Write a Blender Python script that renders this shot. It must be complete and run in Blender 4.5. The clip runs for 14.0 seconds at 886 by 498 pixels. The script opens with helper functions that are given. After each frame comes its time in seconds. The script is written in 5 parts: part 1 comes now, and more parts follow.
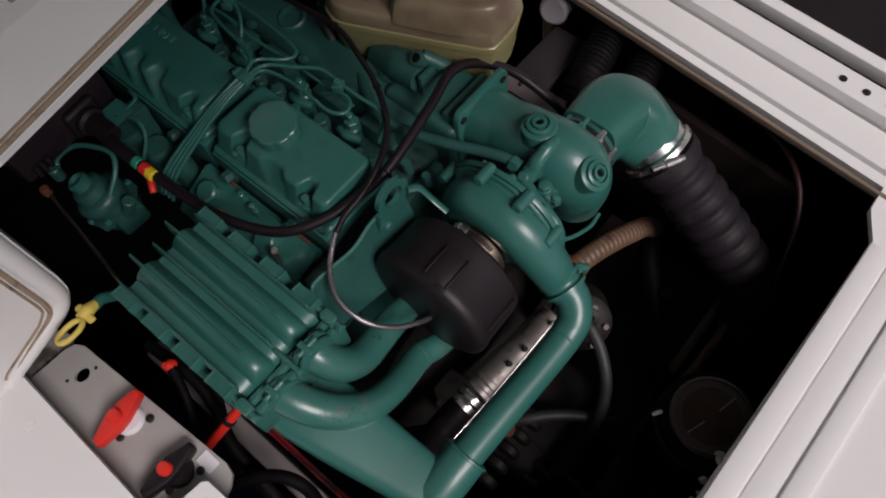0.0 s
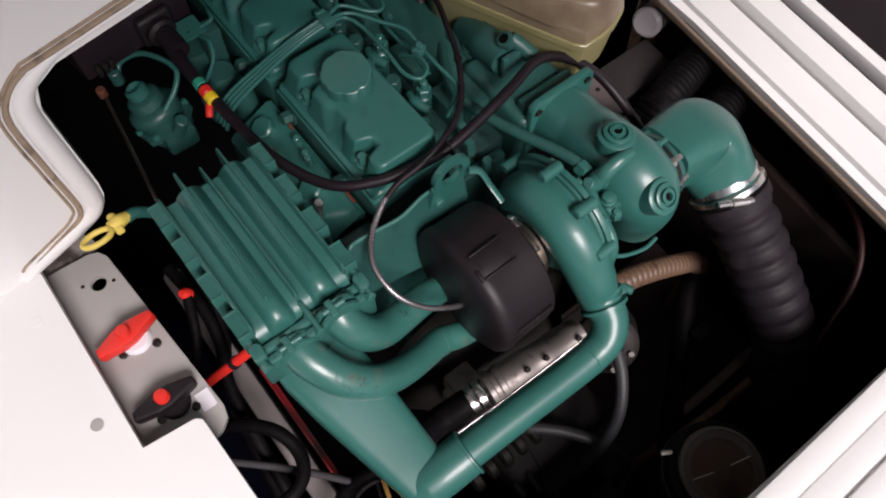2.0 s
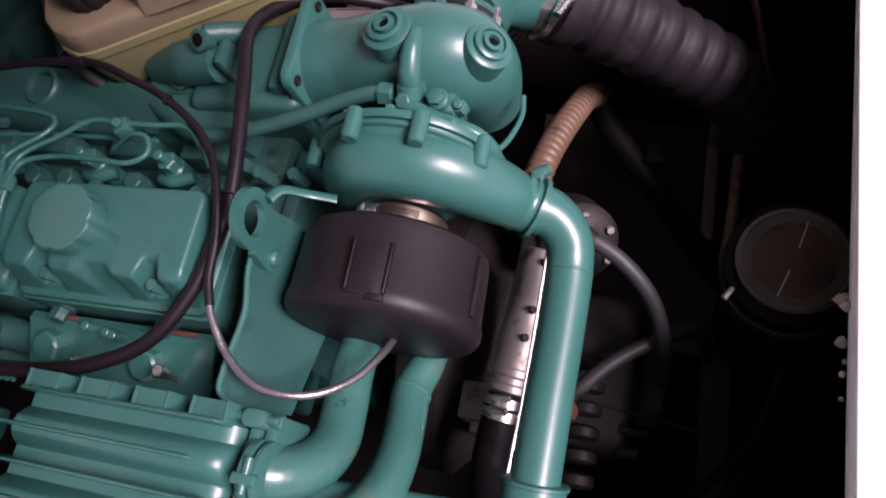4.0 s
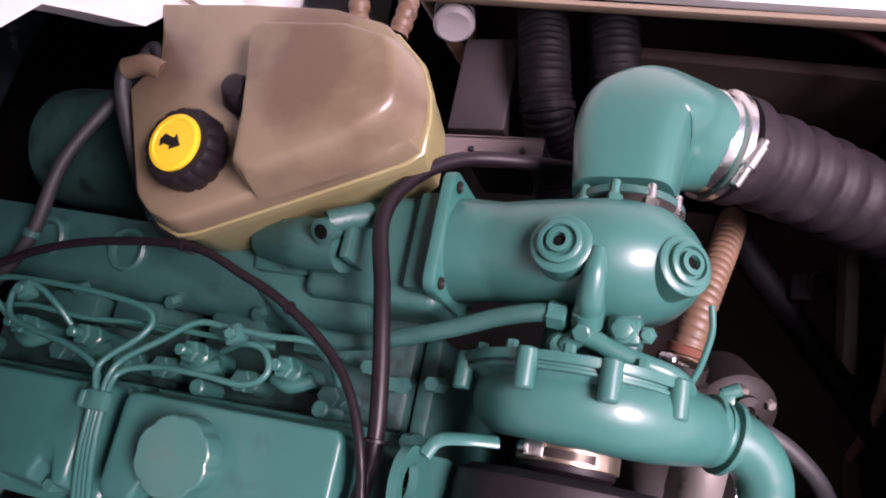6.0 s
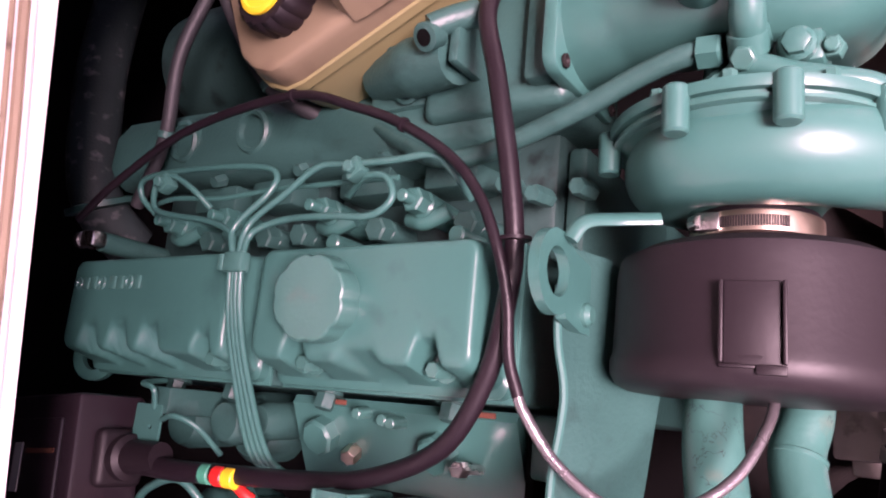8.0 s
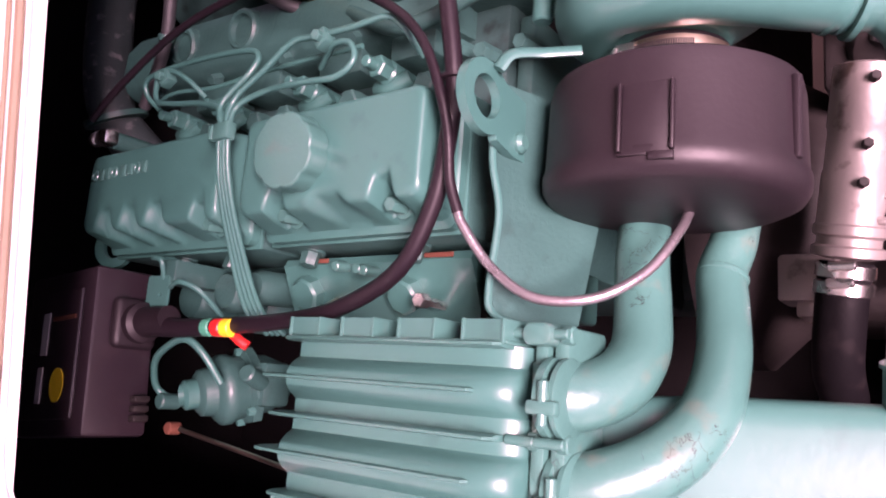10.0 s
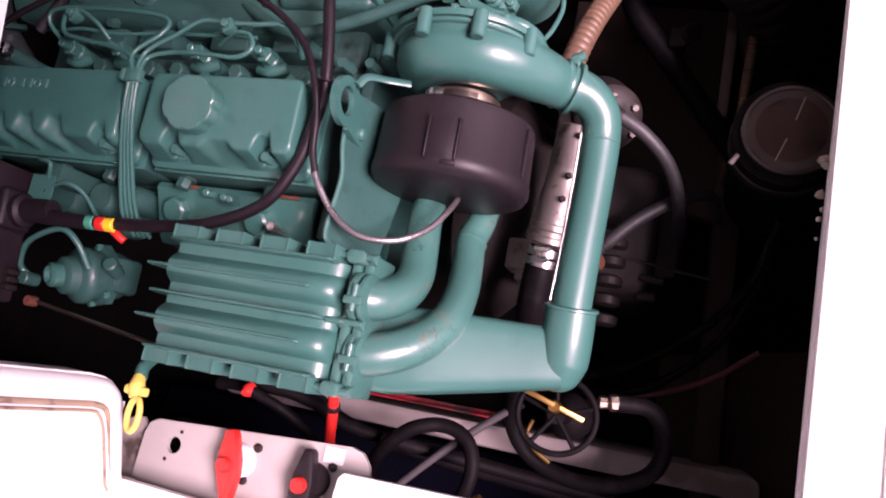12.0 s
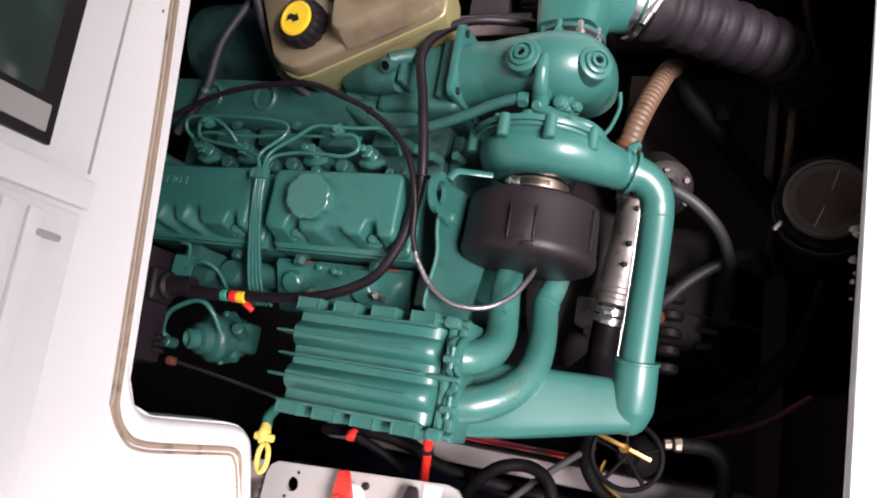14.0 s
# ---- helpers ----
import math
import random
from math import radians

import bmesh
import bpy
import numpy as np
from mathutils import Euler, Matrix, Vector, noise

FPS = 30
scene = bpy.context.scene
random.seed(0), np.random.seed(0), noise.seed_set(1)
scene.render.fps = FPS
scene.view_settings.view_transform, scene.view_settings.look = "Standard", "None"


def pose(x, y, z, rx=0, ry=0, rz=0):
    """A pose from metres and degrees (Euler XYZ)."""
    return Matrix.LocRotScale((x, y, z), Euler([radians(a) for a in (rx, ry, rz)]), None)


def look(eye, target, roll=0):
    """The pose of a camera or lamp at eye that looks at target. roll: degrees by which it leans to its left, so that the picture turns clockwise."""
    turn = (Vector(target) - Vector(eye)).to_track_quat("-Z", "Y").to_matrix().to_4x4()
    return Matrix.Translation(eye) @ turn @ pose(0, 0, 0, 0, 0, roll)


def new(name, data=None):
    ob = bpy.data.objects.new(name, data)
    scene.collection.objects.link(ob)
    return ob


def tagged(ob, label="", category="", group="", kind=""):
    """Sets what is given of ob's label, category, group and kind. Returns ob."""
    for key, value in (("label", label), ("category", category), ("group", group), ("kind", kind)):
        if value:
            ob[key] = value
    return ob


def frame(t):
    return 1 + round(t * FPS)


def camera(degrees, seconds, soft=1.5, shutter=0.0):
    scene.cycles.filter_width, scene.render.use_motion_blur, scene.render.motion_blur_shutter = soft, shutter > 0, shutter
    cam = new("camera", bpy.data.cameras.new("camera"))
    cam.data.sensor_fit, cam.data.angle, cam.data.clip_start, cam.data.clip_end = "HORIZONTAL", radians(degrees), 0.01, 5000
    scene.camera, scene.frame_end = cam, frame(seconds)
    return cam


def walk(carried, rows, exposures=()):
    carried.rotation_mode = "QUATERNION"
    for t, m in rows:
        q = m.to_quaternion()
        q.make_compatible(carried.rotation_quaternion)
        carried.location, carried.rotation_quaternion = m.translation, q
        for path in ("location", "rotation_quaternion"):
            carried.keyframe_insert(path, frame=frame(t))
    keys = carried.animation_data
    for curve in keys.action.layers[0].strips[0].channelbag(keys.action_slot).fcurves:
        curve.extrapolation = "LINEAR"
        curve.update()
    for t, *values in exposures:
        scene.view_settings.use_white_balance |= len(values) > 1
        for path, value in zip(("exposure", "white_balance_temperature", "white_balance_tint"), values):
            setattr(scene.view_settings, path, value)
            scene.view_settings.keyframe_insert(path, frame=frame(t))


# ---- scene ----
cam = camera(61.62, 14.0, soft=2.0)
ROWS = [
    (0, 0.5068, -0.3466, 1.8606, 26.52, 3.71, 39.95),
    (0.5, 0.4846, -0.3996, 1.8362, 26.63, -1.14, 48.06),
    (1, 0.4904, -0.3764, 1.8199, 26.95, -0.68, 50.40),
    (1.5, 0.4819, -0.3628, 1.8090, 27.41, -0.06, 55.00),
    (2, 0.4691, -0.3682, 1.8242, 25.97, -0.77, 51.74),
    (2.2, 0.4712, -0.3839, 1.8398, 25.28, 2.57, 43.64),
    (4.3, 0.4685, -0.1852, 1.5414, 22.04, 15.46, 9.88),
    (4.5, 0.4655, -0.1358, 1.5482, 23.03, 13.44, 8.76),
    (5, 0.4326, -0.0505, 1.5580, 22.38, 14.04, 8.70),
    (5.5, 0.3514, -0.0069, 1.5730, 21.44, 15.66, 10.03),
    (6, 0.2767, -0.0173, 1.5709, 20.49, 16.29, 11.58),
    (6.5, 0.2223, -0.0507, 1.5861, 20.28, 20.74, 14.00),
    (7, 0.2329, -0.0908, 1.4893, 20.36, 27.44, 11.70),
    (7.2, 0.2416, -0.1015, 1.4548, 19.07, 28.97, 9.32),
    (9.3, 0.3632, -0.1944, 1.4308, 14.79, 35.69, 5.52),
    (9.5, 0.3715, -0.2121, 1.4348, 14.60, 35.66, 5.95),
    (10, 0.3811, -0.2505, 1.4291, 13.74, 36.04, 5.36),
    (10.5, 0.3994, -0.2897, 1.4171, 12.21, 34.64, 6.00),
    (11, 0.4263, -0.3346, 1.4269, 7.92, 31.90, 4.88),
    (11.5, 0.4693, -0.3489, 1.5862, 9.72, 23.40, 8.07),
    (12, 0.4917, -0.3328, 1.7317, 13.59, 17.16, 11.02),
    (12.5, 0.5099, -0.3378, 1.7976, 15.13, 17.59, 12.88),
    (13, 0.5050, -0.3436, 1.8530, 15.44, 20.37, 11.41),
    (13.5, 0.5156, -0.3373, 1.8992, 17.59, 21.24, 12.75),
    (14, 0.5108, -0.3309, 1.9110, 16.45, 21.69, 10.72),
]
EXPOSURES = [(0.0, -0.78, 6480, 18), (0.5, -0.28, 6480, 18), (1.0, -0.18, 6480, 18), (2.2, 0.02, 6480, 20), (4.3, 0.6, 6450, 42), (5.0, 0.48, 6450, 30), (5.5, 0.52, 6450, 30), (6.0, 1.12, 6550, 46), (6.5, 1.46, 6600, 56), (7.2, 1.5, 6850, 62), (9.3, 1.9, 7300, 78), (11.0, 1.8, 7300, 78), (12.0, 1.12, 6950, 62), (13.0, 0.96, 6600, 32), (14.0, 1.0, 6450, 22)]
walk(cam, [(r[0], pose(*r[1:])) for r in ROWS], EXPOSURES)

# ---- light ----
world = bpy.data.worlds.new("sky")
scene.world = world
world.use_nodes = True
wn = world.node_tree.nodes
sky = wn.new("ShaderNodeTexSky")
sky.sky_type, sky.sun_disc = "NISHITA", False
sky.sun_elevation, sky.sun_rotation = radians(45.5), radians(99.9)
wn["Background"].inputs["Strength"].default_value = 0.03
world.node_tree.links.new(sky.outputs[0], wn["Background"].inputs["Color"])
sun_data = bpy.data.lights.new("sun", "SUN")
sun_data.energy, sun_data.angle, sun_data.color = 5.0, radians(26), (1.0, 0.96, 0.92)
sun = new("sun", sun_data)
sun.matrix_world = look((0.92, -0.16, 0.95), (0, 0, 0))


# ---- materials ----
def material(name, color, rough=0.5, metal=0.0, vary=0.15, grain=60.0, bump=0.15, coat=0.0, dirt=None, dirt_at=0.62, trans=0.0, spec=0.5, cracks=0.0):
    """Two scales of colour change, grain relief, and patches of dirt with a shape of their own."""
    m = bpy.data.materials.new(name)
    m.use_nodes = True
    n, l = m.node_tree.nodes, m.node_tree.links
    p = n["Principled BSDF"]
    p.inputs["Roughness"].default_value, p.inputs["Metallic"].default_value = rough, metal
    p.inputs["Coat Weight"].default_value, p.inputs["Coat Roughness"].default_value = coat, 0.15
    p.inputs["Specular IOR Level"].default_value = spec
    p.inputs["Transmission Weight"].default_value = trans
    co = n.new("ShaderNodeTexCoord")
    big, fine = n.new("ShaderNodeTexNoise"), n.new("ShaderNodeTexNoise")
    big.inputs["Scale"].default_value, big.inputs["Detail"].default_value = grain * 0.15, 5
    fine.inputs["Scale"].default_value, fine.inputs["Detail"].default_value = grain * 3, 3
    for t in (big, fine):
        l.new(co.outputs["Object"], t.inputs["Vector"])
    mix = n.new("ShaderNodeMix")
    mix.data_type = "RGBA"
    mix.inputs[6].default_value = (*[c * (1 - vary) for c in color], 1)
    mix.inputs[7].default_value = (*[min(1, c * (1 + vary)) for c in color], 1)
    l.new(big.outputs["Fac"], mix.inputs[0])
    col = mix.outputs[2]
    if dirt:
        ramp, d = n.new("ShaderNodeValToRGB"), n.new("ShaderNodeMix")
        ramp.color_ramp.elements[0].position, ramp.color_ramp.elements[1].position = dirt_at, dirt_at + 0.12
        patch = n.new("ShaderNodeTexNoise")
        patch.inputs["Scale"].default_value, patch.inputs["Detail"].default_value = grain * 0.5, 8
        l.new(co.outputs["Object"], patch.inputs["Vector"])
        l.new(patch.outputs["Fac"], ramp.inputs[0])
        d.data_type = "RGBA"
        d.inputs[7].default_value = (*dirt, 1)
        l.new(ramp.outputs[0], d.inputs[0])
        l.new(col, d.inputs[6])
        col = d.outputs[2]
    if cracks:
        cell, thin, where, both, d = n.new("ShaderNodeTexVoronoi"), n.new("ShaderNodeMath"), n.new("ShaderNodeMath"), n.new("ShaderNodeMath"), n.new("ShaderNodeMix")
        warp = n.new("ShaderNodeVectorMath")
        warp.operation = "MULTIPLY_ADD"
        warp.inputs[1].default_value = (0.02, 0.02, 0.02)
        l.new(fine.outputs["Color"], warp.inputs[0])
        l.new(co.outputs["Object"], warp.inputs[2])
        cell.feature = "DISTANCE_TO_EDGE"
        cell.inputs["Scale"].default_value = cracks
        l.new(warp.outputs[0], cell.inputs["Vector"])
        thin.operation, thin.inputs[1].default_value = "LESS_THAN", 0.012
        l.new(cell.outputs["Distance"], thin.inputs[0])
        where.operation, where.inputs[1].default_value = "GREATER_THAN", 0.56
        l.new(big.outputs["Fac"], where.inputs[0])
        both.operation = "MULTIPLY"
        l.new(thin.outputs[0], both.inputs[0])
        l.new(where.outputs[0], both.inputs[1])
        d.data_type = "RGBA"
        d.inputs[7].default_value = (0.012, 0.02, 0.018, 1)
        l.new(both.outputs[0], d.inputs[0])
        l.new(col, d.inputs[6])
        col = d.outputs[2]
    l.new(col, p.inputs["Base Color"])
    rr = n.new("ShaderNodeMapRange")
    rr.inputs["To Min"].default_value, rr.inputs["To Max"].default_value = max(0.03, rough - 0.1), min(1, rough + 0.12)
    l.new(big.outputs["Fac"], rr.inputs["Value"])
    l.new(rr.outputs[0], p.inputs["Roughness"])
    if bump:
        b = n.new("ShaderNodeBump")
        b.inputs["Strength"].default_value, b.inputs["Distance"].default_value = bump, 0.001
        l.new(fine.outputs["Fac"], b.inputs["Height"])
        l.new(b.outputs[0], p.inputs["Normal"])
    return m


GREEN = material("green_engine_paint", (0.0245, 0.119, 0.101), 0.37, vary=0.2, grain=40, bump=0.12, coat=0.18, dirt=(0.020, 0.095, 0.081), dirt_at=0.64)
GREEN_RUB = material("green_paint_rubbed", (0.030, 0.127, 0.107), 0.36, vary=0.2, grain=60, bump=0.3, coat=0.3, dirt=(0.05, 0.125, 0.105), dirt_at=0.62)
GREEN_CRACKED = material("green_paint_cracked", (0.030, 0.127, 0.107), 0.36, vary=0.2, grain=60, bump=0.35, coat=0.3, dirt=(0.075, 0.125, 0.10), dirt_at=0.6, cracks=42.0)
# darker copy of the green; shade between castings is in its colour
GREEN_SHADE = material("shade_darkened_green", (0.016, 0.053, 0.047), 0.45, vary=0.35, grain=60, bump=0.6, dirt=(0.007, 0.019, 0.017), dirt_at=0.54)
# solid near-black fill, painted as the shade inside holes and slots
HOLE_SHADE = material("hole_shade_black", (0.002, 0.002, 0.002), 0.8, vary=0.2, grain=60, bump=0, spec=0.1)
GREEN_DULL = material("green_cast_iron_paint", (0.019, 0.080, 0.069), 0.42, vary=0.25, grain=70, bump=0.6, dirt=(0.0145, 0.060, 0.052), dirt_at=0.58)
BLACK = material("black_moulded_plastic", (0.0100, 0.0064, 0.0085), 0.5, vary=0.25, grain=60, bump=0.15, spec=0.35)
BOX_BLACK = material("purple_black_plastic", (0.019, 0.0125, 0.0165), 0.33, vary=0.25, grain=40, bump=0.2, dirt=(0.03, 0.02, 0.024), dirt_at=0.6)
RUBBER = material("black_rubber", (0.0036, 0.0031, 0.0038), 0.6, vary=0.3, grain=80, bump=0.3, spec=0.09, dirt=(0.008, 0.0065, 0.007), dirt_at=0.55)
CABLE = material("black_cable_sheath", (0.0105, 0.0066, 0.0092), 0.42, vary=0.2, grain=90, bump=0.15, spec=0.3)
BRAID = material("grey_braided_sleeve", (0.26, 0.245, 0.255), 0.28, 0.8, vary=0.2, grain=120, bump=0.5)
WHITE = material("white_gelcoat", (0.8, 0.79, 0.78), 0.35, vary=0.03, grain=14, bump=0.05, coat=0.2)
GREY_PLATE = material("grey_painted_plate", (0.37, 0.35, 0.335), 0.5, vary=0.06, grain=30, bump=0.1, dirt=(0.3, 0.28, 0.26), dirt_at=0.66)
TAN = material("tan_seal_edge", (0.33, 0.25, 0.175), 0.7, vary=0.25, grain=60, bump=0.4, dirt=(0.12, 0.085, 0.06), dirt_at=0.58)
# near-black base carries the shade below deck, besides random dirt
HULL = material("shade_dark_bilge", (0.006, 0.005, 0.0052), 0.8, vary=0.4, grain=10, bump=0.3, dirt=(0.003, 0.0025, 0.0025), dirt_at=0.55, spec=0.15)
SEAL_BROWN = material("brown_edge_strip", (0.2, 0.15, 0.11), 0.7, vary=0.25, grain=60, bump=0.4)
# pale bilge paint darkened so that its colour holds the under-deck shade
HULL_DIMMED = material("grimy_shade_dimmed_paint", (0.042, 0.029, 0.026), 0.7, vary=0.35, grain=10, bump=0.3, dirt=(0.035, 0.024, 0.021), dirt_at=0.5, spec=0.2)
STEEL = material("bright_steel", (0.7, 0.68, 0.66), 0.25, 1.0, vary=0.1, grain=90, bump=0.1)
STEEL_WARM = material("warm_clamp_steel", (0.72, 0.58, 0.46), 0.3, 1.0, vary=0.15, grain=90, bump=0.1)
ALU = material("dull_grey_metal", (0.25, 0.225, 0.21), 0.45, 0.5, vary=0.25, grain=60, bump=0.3, dirt=(0.08, 0.06, 0.05), dirt_at=0.6)
TANK = material("yellowed_tank_plastic", (0.20, 0.157, 0.098), 0.36, vary=0.18, grain=14, bump=0.15, dirt=(0.125, 0.085, 0.055), dirt_at=0.46)
TANK_RIM = material("greenish_yellow_tank_rim", (0.25, 0.225, 0.105), 0.33, vary=0.12, grain=20, bump=0.1, dirt=(0.19, 0.155, 0.075), dirt_at=0.6)
HOSE_GREY = material("dusty_black_hose", (0.013, 0.0095, 0.0125), 0.6, vary=0.35, grain=50, bump=0.4, spec=0.25, dirt=(0.022, 0.017, 0.02), dirt_at=0.55)
YELLOW = material("yellow_plastic", (0.8, 0.55, 0.02), 0.4, vary=0.08, grain=60, bump=0.1)
YELLOW_PALE = material("pale_yellow_plastic", (0.75, 0.58, 0.12), 0.4, vary=0.1, grain=60, bump=0.1)
RED = material("red_plastic", (0.7, 0.03, 0.02), 0.4, vary=0.1, grain=60, bump=0.1)
BAND_GREEN = material("green_tape", (0.02, 0.25, 0.16), 0.45, vary=0.1, grain=80, bump=0.1)
BRASS = material("brass", (0.55, 0.32, 0.10), 0.35, 1.0, vary=0.15, grain=60, bump=0.1)
COPPER = material("tan_ribbed_hose", (0.125, 0.074, 0.046), 0.5, vary=0.3, grain=80, bump=0.2, dirt=(0.07, 0.04, 0.025), dirt_at=0.58)
RUST = material("rust", (0.11, 0.032, 0.016), 0.8, vary=0.4, grain=90, bump=0.6)
DARK_METAL = material("grimy_dark_metal", (0.017, 0.014, 0.0135), 0.55, 0.2, vary=0.45, grain=40, bump=0.5, dirt=(0.035, 0.027, 0.022), dirt_at=0.62, spec=0.3)
SMOKED = material("smoked_lid", (0.060, 0.034, 0.024), 0.4, vary=0.4, grain=30, bump=0.03, spec=0.25, dirt=(0.026, 0.017, 0.014), dirt_at=0.5)
PALE = material("pale_label", (0.75, 0.72, 0.76), 0.5, vary=0.04, grain=30, bump=0.03)
WINDOW = material("dark_green_window", (0.03, 0.045, 0.04), 0.08, vary=0.1, grain=6, bump=0.0, coat=0.5)


# ---- shape helpers ----
def part(name, bm, mat, parent=None, label="", smooth=40, second=None):
    me = bpy.data.meshes.new(name)
    bmesh.ops.recalc_face_normals(bm, faces=bm.faces)
    bm.to_mesh(me)
    bm.free()
    me.materials.append(mat)
    if second:
        me.materials.append(second)
    for p in me.polygons:
        p.use_smooth = True
    me.set_sharp_from_angle(angle=radians(smooth))
    ob = new(name, me)
    if parent:
        ob.parent = parent
        ob.matrix_parent_inverse = world_of(parent).inverted()
    if label:
        ob["label"] = label
    return ob


def world_of(ob):
    m = ob.matrix_basis
    if ob.parent:
        m = world_of(ob.parent) @ ob.matrix_parent_inverse @ m
    return m


def thing(name, at, label, category, group=""):
    e = new(name)
    e.location = at
    e.empty_display_size = 0.02
    e.matrix_basis = Matrix.Translation(at)
    return tagged(e, label, category, group)


def join(*bms):
    out = bms[0]
    for b in bms[1:]:
        me = bpy.data.meshes.new("tmp")
        b.to_mesh(me)
        b.free()
        out.from_mesh(me)
        bpy.data.meshes.remove(me)
    return out


def box(x0, x1, y0, y1, z0, z1, bevel=0.003, seg=2):
    bm = bmesh.new()
    bmesh.ops.create_cube(bm, size=1)
    bmesh.ops.scale(bm, vec=(x1 - x0, y1 - y0, z1 - z0), verts=bm.verts)
    bmesh.ops.translate(bm, vec=((x0 + x1) / 2, (y0 + y1) / 2, (z0 + z1) / 2), verts=bm.verts)
    if bevel:
        bmesh.ops.bevel(bm, geom=bm.edges[:], offset=bevel, segments=seg, profile=0.5, affect="EDGES")
    return bm


def moved(bm, m):
    bmesh.ops.transform(bm, matrix=m, verts=bm.verts)
    return bm


def along(p, q):
    """A pose whose z axis runs from p to q."""
    d = Vector(q) - Vector(p)
    return Matrix.Translation(p) @ d.to_track_quat("Z", "Y").to_matrix().to_4x4()


def loft(rings, cap=True, closed=True):
    bm = bmesh.new()
    vs = [[bm.verts.new(p) for p in r] for r in rings]
    n = len(vs[0])
    for a, b in zip(vs, vs[1:]):
        for i in range(n if closed else n - 1):
            j = (i + 1) % n
            bm.faces.new((a[i], a[j], b[j], b[i]))
    if cap:
        bm.faces.new(vs[0][::-1])
        bm.faces.new(vs[-1])
    return bm


def lathe(profile, p=(0, 0, 0), q=(0, 0, 1), seg=32, lobes=0, depth=0.0):
    """A turned body: rows of radius and height along the axis from p to q."""
    rings = []
    for r, h in profile:
        ring = []
        for i in range(seg):
            a = 2 * math.pi * i / seg
            k = r * (1 - depth * (0.5 + 0.5 * math.cos(lobes * a)) ** 4) if lobes else r
            ring.append((k * math.cos(a), k * math.sin(a), h))
        rings.append(ring)
    return moved(loft(rings), along(p, q))


def rod(p, q, r, seg=20, edge=None):
    h = (Vector(q) - Vector(p)).length
    e = min(r * 0.2, h * 0.2) if edge is None else edge
    return lathe([(r - e, 0), (r, e), (r, h - e), (r - e, h)], p, q, seg)


def smooth_path(pts, steps=8):
    """A curve through the points, by Catmull and Rom."""
    P = [Vector(p) for p in pts]
    P = [2 * P[0] - P[1]] + P + [2 * P[-1] - P[-2]]
    out = []
    for i in range(1, len(P) - 2):
        a, b, c, d = P[i - 1:i + 3]
        for k in range(steps):
            t = k / steps
            out.append(0.5 * (2 * b + (c - a) * t + (2 * a - 5 * b + 4 * c - d) * t * t + (3 * b - a - 3 * c + d) * t ** 3))
    return out + [P[-2]]


def tube(pts, r, seg=12, steps=8, ribs=0, depth=0.12, flat=1.0):
    """A round sweep along a curve; r is one radius or one for each point; ribs: grooves along its length."""
    path = smooth_path(pts, steps)
    if ribs:
        dense = []
        for a, b in zip(path, path[1:]):
            for k in range(6):
                dense.append(a.lerp(b, k / 6))
        path = dense + [path[-1]]
    rs = r if isinstance(r, (list, tuple)) else [r] * 2
    n = len(path)
    length = [0.0]
    for a, b in zip(path, path[1:]):
        length.append(length[-1] + (b - a).length)
    up = None
    rings = []
    for i, c in enumerate(path):
        t = (path[min(i + 1, n - 1)] - path[max(i - 1, 0)]).normalized()
        up = (Vector((0, 0, 1)) if abs(t.z) < 0.9 else Vector((0, 1, 0))) if up is None else up
        up = (up - t * up.dot(t)).normalized()
        side = t.cross(up)
        f = i / (n - 1) * (len(rs) - 1)
        k = min(int(f), len(rs) - 2)
        rad = rs[k] + (rs[k + 1] - rs[k]) * (f - k)
        if ribs:
            rad *= 1 - depth * (0.5 - 0.5 * math.cos(2 * math.pi * ribs * length[i] / length[-1])) ** 2
        rings.append([c + side * rad * math.cos(2 * math.pi * j / seg) + up * rad * flat * math.sin(2 * math.pi * j / seg) for j in range(seg)])
    return loft(rings)


def plate(outline, z0, z1, bevel=0.002, axis="z"):
    """A flat outline with thickness; axis: the way in which it is thick."""
    order = {"z": lambda a, b, h: (a, b, h), "y": lambda a, b, h: (a, h, b), "x": lambda a, b, h: (h, a, b)}[axis]
    bm = loft([[order(a, b, z0) for a, b in outline], [order(a, b, z1) for a, b in outline]])
    bmesh.ops.recalc_face_normals(bm, faces=bm.faces)
    if bevel:
        rim = [e for e in bm.edges if len({round(order(0, 0, 1)[0] * v.co.x + order(0, 0, 1)[1] * v.co.y + order(0, 0, 1)[2] * v.co.z, 5) for v in e.verts}) == 1]
        bmesh.ops.bevel(bm, geom=rim, offset=bevel, segments=2, profile=0.5, affect="EDGES")
    return bm


def rounded(x0, x1, y0, y1, r, seg=6):
    out = []
    for cx, cy, a0 in ((x1 - r, y1 - r, 0), (x0 + r, y1 - r, 90), (x0 + r, y0 + r, 180), (x1 - r, y0 + r, 270)):
        for k in range(seg + 1):
            a = radians(a0 + 90 * k / seg)
            out.append((cx + r * math.cos(a), cy + r * math.sin(a)))
    return out


def hexhead(p, q, r, washer=True):
    b = lathe([(r, 0), (r, (Vector(q) - Vector(p)).length * 0.9), (r * 0.85, (Vector(q) - Vector(p)).length)], p, q, 6)
    return b


